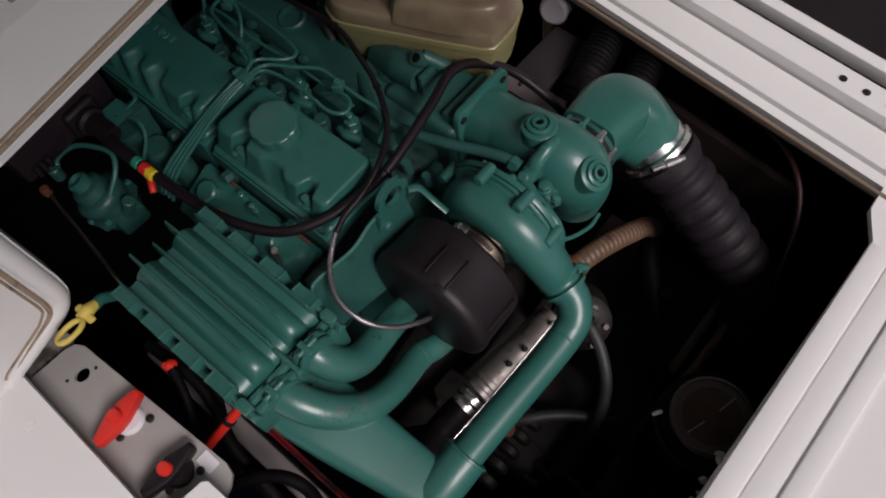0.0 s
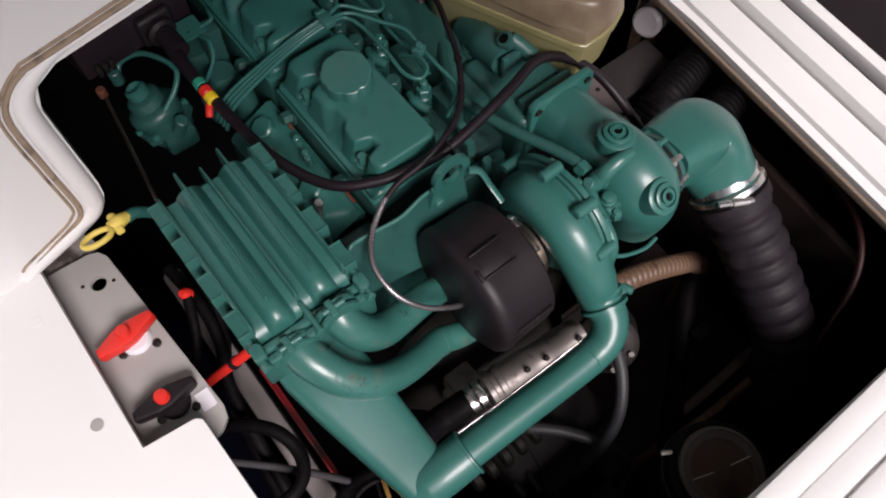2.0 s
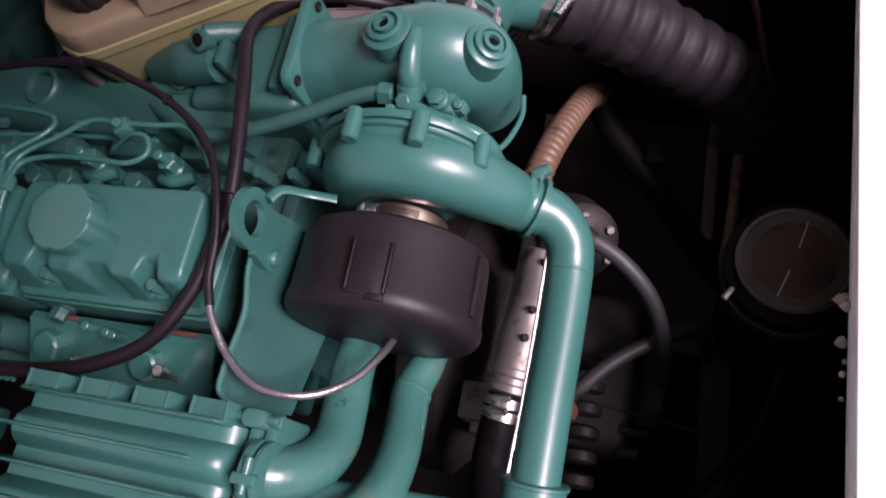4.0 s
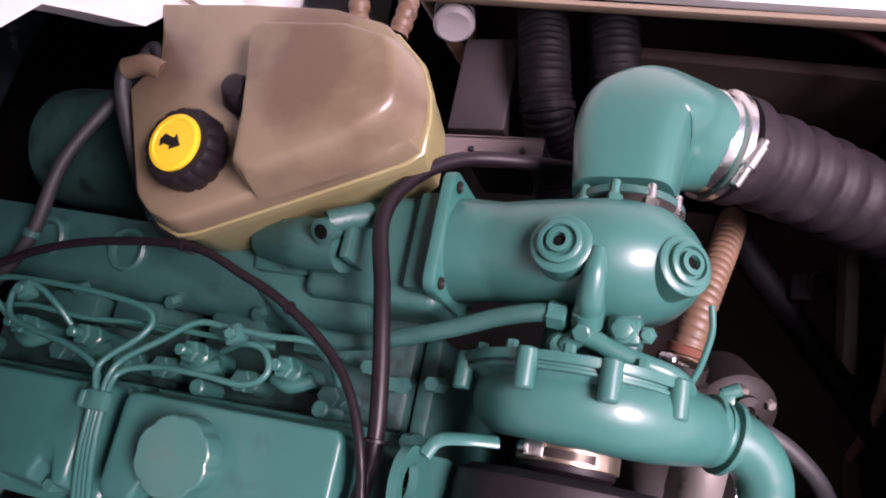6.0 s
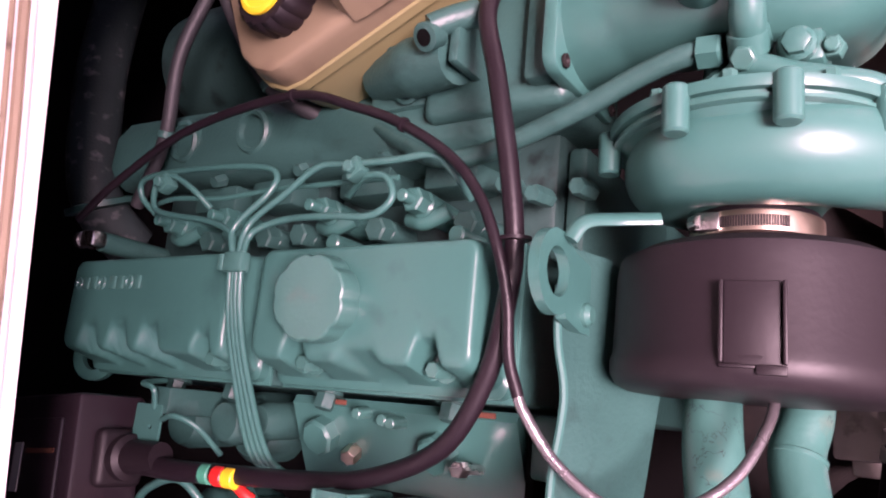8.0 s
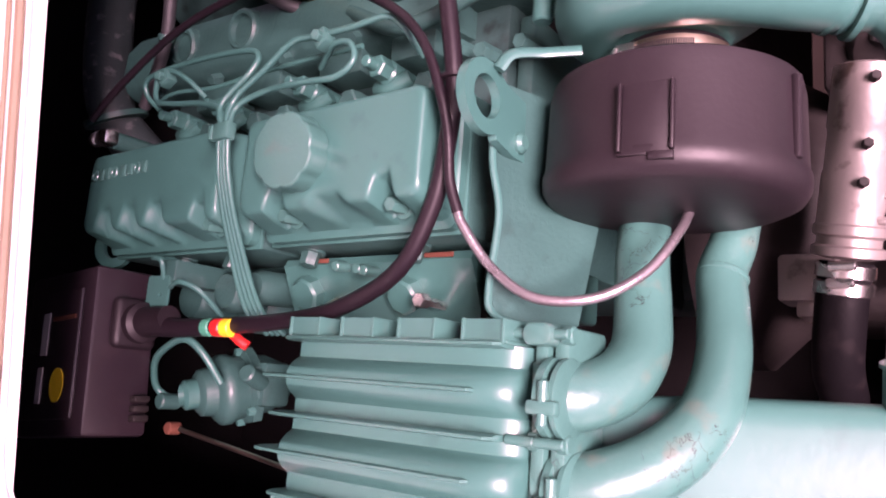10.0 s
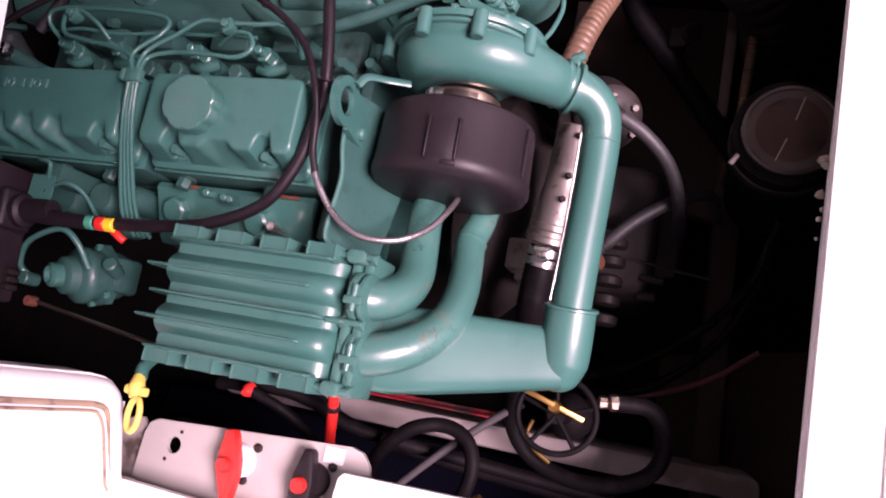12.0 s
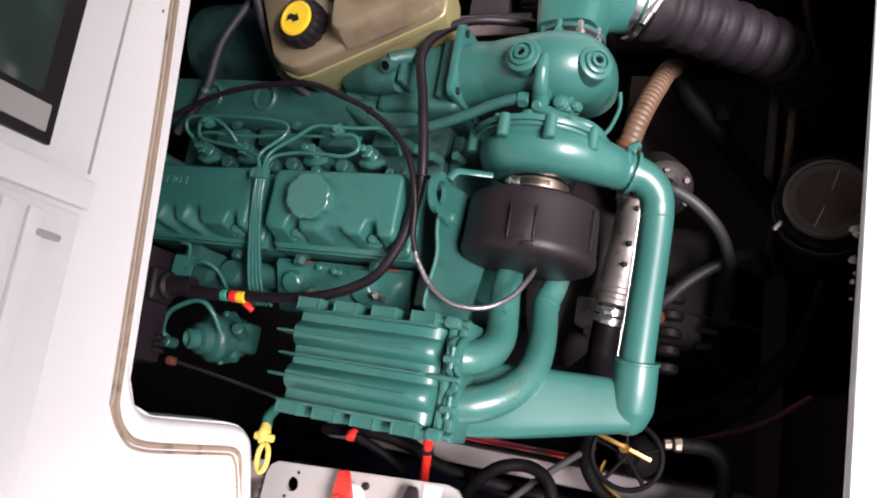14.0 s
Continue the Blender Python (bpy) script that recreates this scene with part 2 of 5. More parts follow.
# ---- large structure ----
def sheet_with_hole(outer, hole, z0, z1, place=lambda a, b, h: (a, b, h)):
    bm = bmesh.new()
    for loop in (outer, hole):
        vs = [bm.verts.new((a, b, 0)) for a, b in loop]
        for i in range(len(vs)):
            bm.edges.new((vs[i], vs[(i + 1) % len(vs)]))
    bmesh.ops.triangle_fill(bm, edges=bm.edges[:], use_beauty=True)
    flat = bm.faces[:]
    made = bmesh.ops.extrude_face_region(bm, geom=flat)
    top = {v for v in made["geom"] if isinstance(v, bmesh.types.BMVert)}
    for v in bm.verts:
        h = z1 if v in top else z0
        v.co = Vector(place(v.co.x, v.co.y, h))
    return bm


DECK_Z = 0.80
HATCH = [(-0.292, -0.445), (-0.294, -0.525), (-0.288, -0.54), (-0.272, -0.549), (0.072, -0.553), (0.080, -0.478), (0.087, -0.470), (0.255, -0.466), (0.266, -0.472), (0.272, -0.95), (0.62, -0.95),
         (0.622, -0.1), (0.628, 0.437), (0.6, 0.487), (0.598, 0.535), (0.3, 0.565), (0.0, 0.595), (-0.3, 0.60)]


# the bulkhead, with the opening over the engine's front end
def on_bulkhead(a, b, h):
    return (-0.29 - 0.06 * a + h, a, b)


NOTCH = [(0.455, 0.45), (0.455, 0.94), (0.421, 0.987), (0.381, 1.018), (0.345, 1.09), (0.318, 1.14), (0.27, 1.17), (-0.36, 1.122), (-0.393, 1.105), (-0.405, 1.07), (-0.405, 0.90), (-0.408, 0.872), (-0.414, 0.855), (-0.425, 0.841), (-0.445, 0.829), (-0.49, 0.815), (-0.535, 0.804), (-0.550, 0.798), (-0.552, 0.766)]


def notched_sheet(outline, z0, z1, place):
    bm = bmesh.new()
    vs = [bm.verts.new((a, b, 0)) for a, b in outline]
    es = [bm.edges.new((vs[i], vs[(i + 1) % len(vs)])) for i in range(len(vs))]
    bmesh.ops.triangle_fill(bm, edges=es, use_beauty=True)
    made = bmesh.ops.extrude_face_region(bm, geom=bm.faces[:])
    top = {v for v in made["geom"] if isinstance(v, bmesh.types.BMVert)}
    for v in bm.verts:
        v.co = Vector(place(v.co.x, v.co.y, z1 if v in top else z0))
    return bm


deck = part("deck_floor", notched_sheet([(-0.335, 0.60)] + HATCH[::-1] + [(-0.335, -0.445), (-0.335, -2.0), (2.2, -2.0), (2.2, 2.0), (-0.335, 2.0)], DECK_Z - 0.014, DECK_Z, lambda a, b, h: (a, b, h)), WHITE)
tagged(deck, "white glossy gelcoat boat deck with hatch opening", "deck", kind="structure")
bulk = part("wall_bulkhead", notched_sheet([(-2.0, 0.766), (-2.0, 2.5), (2.0, 2.5), (2.0, 0.45)] + NOTCH, -0.045, 0.0, on_bulkhead), WHITE)
tagged(bulk, "white gelcoat bulkhead with rounded engine opening", "wall", kind="structure")
# bilge floor and sides: the hatch's shade is in their colour
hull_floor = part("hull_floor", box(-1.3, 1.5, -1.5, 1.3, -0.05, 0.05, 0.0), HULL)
tagged(hull_floor, "grimy bilge floor, near-black to stand in for shade", "floor", kind="structure")
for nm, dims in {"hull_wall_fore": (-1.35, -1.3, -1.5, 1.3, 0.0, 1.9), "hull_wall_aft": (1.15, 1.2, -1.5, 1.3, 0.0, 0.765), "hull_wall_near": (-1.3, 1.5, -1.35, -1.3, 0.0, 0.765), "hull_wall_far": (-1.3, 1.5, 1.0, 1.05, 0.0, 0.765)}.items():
    tagged(part(nm, box(*dims, 0.0), HULL_DIMMED if nm == "hull_wall_far" else HULL), "side of the engine space, shade put into its colour", "wall", kind="structure")
# unseen lid, added to close the fore space off from the sky
tagged(part("ceiling_fore", box(-1.35, -0.36, -1.5, 1.3, 1.5, 1.54, 0.0), HULL), "unseen near-black lid over the fore engine space", "ceiling", kind="structure")

# unseen roof and sides, added to block and bounce light; open aft
tagged(part("ceiling", box(-0.3, 1.25, -2.0, 2.0, 2.5, 2.54, 0.0), material("fill_cutting_roof_grey", (0.22, 0.21, 0.2), 0.9, vary=0.1, grain=40, bump=0.2)), "unseen grey roof added to cut light from above", "ceiling", kind="structure")
tagged(part("wall_far", box(-0.3, 2.2, 2.0, 2.05, 0.8, 2.5, 0.0), WHITE), "unseen white side wall added to shape the light", "wall", kind="structure")
tagged(part("wall_near", box(-0.3, 2.2, -2.05, -2.0, 0.8, 1.5, 0.0), WHITE), "unseen low white side wall added to shape the light", "wall", kind="structure")

# ---- engine ----
engine = thing("marine_engine", (-0.2, 0.0, 0.4), "green painted four-cylinder marine diesel engine", "engine")
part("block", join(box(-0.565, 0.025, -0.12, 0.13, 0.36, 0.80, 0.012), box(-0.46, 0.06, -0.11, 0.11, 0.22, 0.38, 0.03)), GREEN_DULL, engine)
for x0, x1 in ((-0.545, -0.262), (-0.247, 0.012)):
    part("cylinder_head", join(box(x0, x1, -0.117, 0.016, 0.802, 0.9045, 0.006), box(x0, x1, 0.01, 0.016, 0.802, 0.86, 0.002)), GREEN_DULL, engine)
    # darkened deck makes the gap between head and manifold read as shaded
    part("head_deck", box(x0 + 0.001, x1 - 0.001, 0.017, 0.14, 0.802, 0.855, 0.008), GREEN_SHADE, engine)


def cover_rings(x0, x1, dents):
    """Plan outlines from the flange up to the top, with pockets cast into the near side."""
    def outline(ins):
        return rounded(x0 + ins * 0.6, x1 - ins * 0.6, -0.114 + ins * 1.4, 0.012 - ins * 0.5, 0.011, 5)

    first = outline(0.0)
    steps = [max(1, int(math.dist(a, b) / 0.003)) for a, b in zip(first, first[1:] + first[:1])]
    rings = []
    for z, ins, deep in ((0.884, 0.0, 0.0), (0.899, 0.0, 0.0), (0.9005, 0.002, 0.1), (0.903, 0.005, 0.9), (0.915, 0.007, 1.0), (0.924, 0.0085, 1.0), (0.930, 0.0095, 1.0), (0.94, 0.011, 1.0), (0.958, 0.0135, 1.0), (0.9625, 0.0145, 1.0), (0.9655, 0.0165, 1.0), (0.967, 0.0195, 1.0), (0.9675, 0.026, 1.0)):
        z = 0.9675 - (0.9675 - z) * 0.70
        base = outline(ins)
        ring = []
        for (a, b), n in zip(zip(base, base[1:] + base[:1]), steps):
            for k in range(n):
                x, y = a[0] + (b[0] - a[0]) * k / n, a[1] + (b[1] - a[1]) * k / n
                d = 0.0
                if y < -0.05:
                    for bx, w, depth, lean, top in dents:
                        c = bx + (0.9675 - z) * lean
                        fade = max(0.0, min(1.0, (z - top) / 0.006 if lean == 0 else (z - top) / 0.04))
                        d += depth * deep * fade * math.exp(-abs((x - c) / w) ** 5)
                    d *= min(1, (-0.05 - y) / 0.012)
                ring.append((x, y + d, z))
        rings.append(ring)
    return rings


cover2 = part("valve_cover", loft(cover_rings(-0.240, 0.010, ((-0.179, 0.0125, 0.022, 0.0, 0.930), (-0.040, 0.0125, 0.022, 0.0, 0.930), (-0.110, 0.022, 0.010, 0.35, 0.922)))), GREEN, engine, smooth=38)
cover1 = part("valve_cover", loft(cover_rings(-0.545, -0.262, ((-0.300, 0.012, 0.020, 0.0, 0.930), (-0.383, 0.0165, 0.026, 0.45, 0.915), (-0.436, 0.0165, 0.026, 0.45, 0.915), (-0.489, 0.0165, 0.026, 0.45, 0.915)))), GREEN, engine, smooth=38)
cap = part("oil_filler_cap", lathe([(0.031, 0.0), (0.034, 0.002), (0.0375, 0.004), (0.0375, 0.024), (0.0365, 0.0265), (0.035, 0.0275), (0.02, 0.0285)], (-0.145, -0.043, 0.967), (-0.142, -0.046, 1.0), 96, 8, 0.06), GREEN_RUB, engine, smooth=28)
for bx, by in ((-0.179, -0.094), (-0.040, -0.094), (-0.300, -0.095)):
    part("cover_bolt", join(lathe([(0.011, 0), (0.011, 0.002)], (bx, by, 0.930), (bx, by, 1), 16), hexhead((bx, by, 0.931), (bx, by - 0.002, 0.953), 0.0075)), GREEN_RUB, engine)

# ---- charge air cooler ----
cooler = thing("charge_air_cooler", (0, -0.28, 0.86), "green ribbed charge air cooler with flanged edges", "cooler")
X0, X1, YN, YF = -0.133, 0.100, -0.352, -0.216


def cooler_height(v):
    """Across the cooler: flat shelves, and two broad rolls with a fin along each crest."""
    z = 0.951
    for c in (0.2545, 0.7350):
        d = abs(v - c) / 0.140
        if d < 1:
            z = max(z, 0.949 + 0.0165 * (1 - d ** 2.2) ** 0.8)
    return z


across = [k / 76 for k in range(77)]
rows = []
for x, drop in ((X0 - 0.006, 0.010), (X0 - 0.003, 0.003), (X0, 0.0), (X1 - 0.040, 0.0), (X1 - 0.030, 0.0012), (X1 - 0.018, 0.004), (X1 - 0.006, 0.009), (X1 - 0.001, 0.017), (X1 + 0.003, 0.030)):
    rows.append([(x, YF, 0.87)] + [(x, YF + (YN - YF) * v, cooler_height(v) - drop) for v in across] + [(x, YN, 0.87)])
part("finned_housing", loft(rows), GREEN, cooler)
for v, stub, end, top in ((0.0, 0.006, 0.010, 0.969), (0.2545, 0.030, 0.030, 0.970), (0.5, 0.018, 0.014, 0.969), (0.7350, 0.030, 0.030, 0.970), (1.0, 0.008, 0.010, 0.969)):
    y = YF + (YN - YF) * v
    part("fin", loft([[(x, y - 0.0026, 0.93), (x, y - 0.0024, z - 0.006), (x, y - 0.0011, z), (x, y + 0.0011, z), (x, y + 0.0024, z - 0.006), (x, y + 0.0026, 0.93)] for x, z in ((X0 - stub, top - 0.003), (X0 - 0.002, top), (X1 - end - 0.004, top), (X1 - end, top - 0.006))]), GREEN_RUB, cooler)
for side, yi in ((1, YF), (-1, YN)):
    y0, y1 = sorted((yi, yi + side * 0.014))
    part("flange", box(X0 - 0.002, X1 + 0.03, y0, y1, 0.900, 0.915, 0.003), GREEN, cooler)
    for k in range(4):
        x = X0 - 0.004 + k * 0.0640
        ya, yb = yi, yi + side * 0.019
        part("flange_pad", loft([[(x - 0.001, ya, z), (x + 0.036, ya, z), (x + 0.0355, yb - side * 0.002, z), (x + 0.0335, yb, z), (x + 0.001, yb, z), (x - 0.001, yb - side * 0.002, z)] for z in (0.902, 0.9590, 0.9605)]), GREEN, cooler)
        for xr in (x - 0.0012, x + 0.0352):
            y2, y3 = sorted((yi, yi + side * 0.0195))
            part("flange_rib", box(xr - 0.0014, xr + 0.0014, y2, y3, 0.905, 0.9625, 0.001), GREEN_RUB, cooler)
    y2, y3 = sorted((yi + side * 0.0005, yi + side * 0.0035))
    part("flange_rail", box(X0 - 0.006, X1 - 0.006, y2, y3, 0.912, 0.9615, 0.001), GREEN_RUB, cooler)
part("end_cap", join(box(X1 + 0.004, X1 + 0.016, YN - 0.017, YF + 0.017, 0.87, 0.938, 0.004), box(X1 + 0.019, X1 + 0.032, YN - 0.017, YF + 0.017, 0.87, 0.936, 0.004)), GREEN_CRACKED, cooler)
for y in (YN - 0.010, -0.284, YF + 0.010):
    for dx in (0.0, 0.024):
        part("cap_bolt", join(rod((X1 + 0.002 + dx, y, 0.935), (X1 + 0.012 + dx, y, 0.935), 0.007, 14), rod((X1 - 0.012 + dx, y, 0.945), (X1 + 0.012 + dx, y, 0.945), 0.004, 10)), GREEN_RUB, cooler)
for y0, y1 in ((YF + 0.001, YF + 0.018), (YN - 0.018, YN - 0.001)):
    part("corner_lug", moved(plate(rounded(-0.011, 0.013, y0, y1, 0.007), 0.925, 0.953, 0.003), Matrix.Translation((X1 + 0.012, 0, 0))), GREEN_RUB, cooler)
    for k in range(3):
        x = X0 + 0.0465 + k * 0.0640
        yb = (y0 + y1) / 2
        part("flange_bolt", join(hexhead((x, yb, 0.914), (x, yb, 0.929), 0.0065), rod((x, yb, 0.928), (x, yb, 0.934), 0.0035, 10)), GREEN_RUB, cooler)

# ---- charge air pipes ----
pipes = thing("charge_air_duct", (0.2, -0.3, 0.8), "green painted charge air pipes and flat duct", "pipe")
part("upper_pipe", tube([(0.10, -0.252, 0.93), (0.130, -0.250, 0.912), (0.149, -0.236, 0.884), (0.154, -0.210, 0.857), (0.148, -0.175, 0.838), (0.140, -0.130, 0.822), (0.135, -0.08, 0.80), (0.13, -0.03, 0.76)], [0.026, 0.0255, 0.025, 0.024, 0.0235, 0.023, 0.022, 0.022], 28), GREEN_CRACKED, pipes)
part("lower_pipe", tube([(0.10, -0.320, 0.915), (0.145, -0.312, 0.900), (0.182, -0.291, 0.876), (0.204, -0.258, 0.848), (0.206, -0.215, 0.815), (0.198, -0.170, 0.786), (0.192, -0.135, 0.770), (0.198, -0.105, 0.758), (0.200, -0.06, 0.74)], [0.026, 0.026, 0.025, 0.0235, 0.022, 0.0215, 0.0215, 0.0205, 0.020], 28), GREEN_CRACKED, pipes)
part("pipe_swage", lathe([(0.0205, 0), (0.0225, 0.002), (0.0225, 0.005), (0.0205, 0.007)], (0.1925, -0.140, 0.772), (0.1965, -0.11, 0.76), 24), GREEN_RUB, pipes)


def duct_ring(x, yc, zc, wy, wz, n=28):
    out = []
    for k in range(n):
        a = 2 * math.pi * k / n
        c, s = math.cos(a), math.sin(a)
        out.append((x, yc + wy * math.copysign(abs(c) ** 0.45, c), zc + wz * math.copysign(abs(s) ** 0.6, s)))
    return out


part("flat_duct", loft([duct_ring(0.09, -0.305, 0.850, 0.055, 0.02), duct_ring(0.14, -0.302, 0.838, 0.056, 0.026), duct_ring(0.19, -0.295, 0.82, 0.054, 0.03), duct_ring(0.26, -0.286, 0.797, 0.047, 0.03), duct_ring(0.315, -0.279, 0.785, 0.041, 0.029), duct_ring(0.348, -0.277, 0.781, 0.035, 0.024)]), GREEN, pipes)
part("duct_elbow", tube([(0.3465, -0.212, 0.796), (0.345, -0.25, 0.788), (0.343, -0.276, 0.781), (0.338, -0.296, 0.775), (0.33, -0.309, 0.768)], [0.032, 0.033, 0.033, 0.027, 0.012], 28), GREEN, pipes)
part("down_pipe", tube([(0.304, 0.0685, 0.838), (0.328, 0.064, 0.826), (0.346, 0.046, 0.812), (0.351, 0.016, 0.801), (0.3505, -0.05, 0.797), (0.348, -0.13, 0.796), (0.346, -0.225, 0.796)], [0.0285, 0.027, 0.026, 0.0255, 0.025, 0.025, 0.025], 24), GREEN, pipes)

# ---- turbocharger ----
turbo = thing("turbocharger", (0.2, 0.1, 0.85), "green painted turbocharger with water-cooled exhaust housing", "turbocharger")
C = Vector((0.180, 0.075, 0.880))
scroll = [(*[C.x + 0.060 * math.cos(radians(a)), C.y - 0.012, C.z + 0.060 * math.sin(radians(a))],) for a in (285, 255, 225, 195, 165, 135, 108)]
scroll += [(0.212, 0.063, 0.932), (0.246, 0.064, 0.910), (0.274, 0.066, 0.876), (0.290, 0.068, 0.852), (0.306, 0.0685, 0.836)]
part("compressor_housing", join(lathe([(0.043, -0.040), (0.047, -0.040), (0.052, -0.034), (0.062, -0.026), (0.080, -0.012), (0.094, 0.004), (0.0985, 0.010), (0.0985, 0.014), (0.05, 0.016)], C, C + Vector((0, 1, 0)), 64), tube(scroll, [0.024, 0.026, 0.028, 0.030, 0.032, 0.034, 0.0355, 0.037, 0.037, 0.034, 0.031, 0.0295], 28)), GREEN, turbo, smooth=70)
part("split_line", lathe([(0.0985, 0.0), (0.1015, 0.001), (0.1015, 0.0035), (0.0985, 0.0045)], C + Vector((0, 0.006, 0)), C + Vector((0, 1, 0)), 64), GREEN_RUB, turbo)
for ang in (150, 120, 88, 50, 15):
    d = Vector((math.cos(radians(ang)), 0, math.sin(radians(ang))))
    part("plate_bolt", hexhead(C + d * 0.094 + Vector((0, 0.021, 0)), C + d * 0.094 + Vector((0, 0.030, 0)), 0.0055), GREEN_RUB, turbo)
part("backplate", lathe([(0.05, 0), (0.104, 0.0), (0.105, 0.002), (0.105, 0.008), (0.05, 0.009)], C + Vector((0, 0.013, 0)), C + Vector((0, 1, 0)), 56), GREEN, turbo)
for ang in (160, 106, 68, 30):
    d = Vector((math.cos(radians(ang)), 0, math.sin(radians(ang))))
    p = C + d * 0.104
    part("lug", rod(p + Vector((0, -0.012, 0)), p + Vector((0, 0.022, 0)), 0.009, 16), GREEN, turbo)
part("bearing_housing", join(rod(C + Vector((0, 0.015, 0)), C + Vector((0.01, 0.10, 0)), 0.042, 24), box(0.165, 0.235, 0.11, 0.16, 0.90, 0.935, 0.008)), GREEN_DULL, turbo)
# oil and water fittings in the gap behind the compressor
part("oil_block", join(box(0.206, 0.236, 0.118, 0.142, 0.90, 0.944, 0.005), rod((0.221, 0.130, 0.94), (0.221, 0.127, 0.955), 0.0115, 16), hexhead((0.221, 0.127, 0.954), (0.221, 0.126, 0.961), 0.009)), GREEN, turbo)
part("oil_fitting", join(rod((0.171, 0.113, 0.905), (0.171, 0.110, 0.938), 0.010, 16), lathe([(0.011, 0), (0.013, 0.003), (0.013, 0.009), (0.009, 0.013)], (0.171, 0.110, 0.934), (0.171, 0.108, 0.95), 18)), GREEN_RUB, turbo)
part("oil_fitting", join(hexhead((0.192, 0.133, 0.940), (0.190, 0.122, 0.957), 0.0115), hexhead((0.190, 0.122, 0.956), (0.189, 0.117, 0.964), 0.0085)), GREEN_RUB, turbo)
part("oil_fitting", join(hexhead((0.240, 0.132, 0.925), (0.240, 0.128, 0.940), 0.008), rod((0.240, 0.128, 0.938), (0.240, 0.127, 0.946), 0.005, 10)), GREEN_RUB, turbo)
part("oil_pipe", tube([(0.174, 0.110, 0.942), (0.188, 0.118, 0.950), (0.200, 0.116, 0.950), (0.218, 0.109, 0.947), (0.242, 0.103, 0.942), (0.262, 0.099, 0.933), (0.274, 0.094, 0.915), (0.276, 0.09, 0.88)], 0.0085, 14), GREEN, turbo)
part("oil_feed", tube([(0.181, 0.112, 0.92), (0.196, 0.122, 0.926), (0.212, 0.128, 0.925)], 0.006, 10), GREEN_DULL, turbo)
part("coolant_pipe", tube([(0.172, 0.134, 0.949), (0.148, 0.134, 0.950), (0.115, 0.127, 0.946), (0.070, 0.112, 0.940), (0.02, 0.098, 0.935), (-0.03, 0.088, 0.930), (-0.075, 0.092, 0.925), (-0.12, 0.115, 0.915), (-0.16, 0.140, 0.905)], 0.0085, 12), GREEN_DULL, turbo)
part("pipe_union", join(hexhead((0.158, 0.1345, 0.950), (0.174, 0.1335, 0.950), 0.0125), rod((0.166, 0.134, 0.94), (0.167, 0.120, 0.925), 0.008, 12)), GREEN, turbo)
part("stay", tube([(0.290, 0.175, 0.885), (0.292, 0.150, 0.885), (0.285, 0.118, 0.893), (0.277, 0.096, 0.905)], 0.003, 8), GREEN, turbo)
part("outlet_band", join(lathe([(0.029, 0), (0.0335, 0.001), (0.0335, 0.006), (0.029, 0.007)], (0.292, 0.0705, 0.846), (0.36, 0.058, 0.806), 40), lathe([(0.028, 0), (0.0315, 0.001), (0.0315, 0.004), (0.028, 0.005)], (0.301, 0.0690, 0.8405), (0.37, 0.056, 0.800), 40), lathe([(0.029, 0), (0.0350, 0.001), (0.0350, 0.006), (0.029, 0.007)], (0.308, 0.0678, 0.8365), (0.37, 0.056, 0.800), 40)), GREEN, turbo)
part("band_screw", join(rod((0.306, 0.104, 0.842), (0.322, 0.112, 0.842), 0.0065, 12), box(0.303, 0.318, 0.094, 0.108, 0.836, 0.848, 0.003)), GREEN_RUB, turbo)
part("exhaust_housing", tube([(0.052, 0.200, 0.900), (0.10, 0.199, 0.908), (0.15, 0.197, 0.918), (0.192, 0.195, 0.921), (0.217, 0.198, 0.910), (0.227, 0.202, 0.880), (0.227, 0.204, 0.82)], [0.051, 0.048, 0.052, 0.057, 0.057, 0.050, 0.040], 40, flat=1.12), GREEN, turbo, smooth=60)
part("cast_rib", tube([(0.197, 0.186, 0.985), (0.196, 0.165, 0.984), (0.194, 0.145, 0.972), (0.192, 0.135, 0.955)], [0.006, 0.010, 0.012, 0.012], 16), GREEN, turbo)
part("cast_foot", join(rod((0.192, 0.140, 0.962), (0.191, 0.127, 0.948), 0.0135, 18), box(0.180, 0.204, 0.134, 0.150, 0.925, 0.955, 0.004)), GREEN, turbo)
part("mounting_flange", moved(plate(rounded(0.140, 0.262, 0.83, 0.962, 0.016), 0.040, 0.052, 0.002, "x"), Matrix.Identity(4)), GREEN, turbo)
for p, d in (((0.166, 0.186, 0.982), (-0.05, 0.0, 1)), ((0.262, 0.187, 0.952), (0.62, 0.05, 0.78))):
    p, d = Vector(p), Vector(d).normalized()
    part("plug_boss", lathe([(0.027, -0.02), (0.026, 0.006), (0.023, 0.008), (0.019, 0.008), (0.019, 0.013), (0.0165, 0.0145), (0.0145, 0.0145), (0.0135, 0.0105), (0.0105, 0.0105), (0.0105, 0.016), (0.0062, 0.0165), (0.0055, 0.012), (0.002, 0.0118)], p, p + d, 32), GREEN, turbo)
    part("plug_recess", lathe([(0.0056, 0.0), (0.0056, 0.0128), (0.002, 0.013)], p, p + d, 6), HOLE_SHADE, turbo)

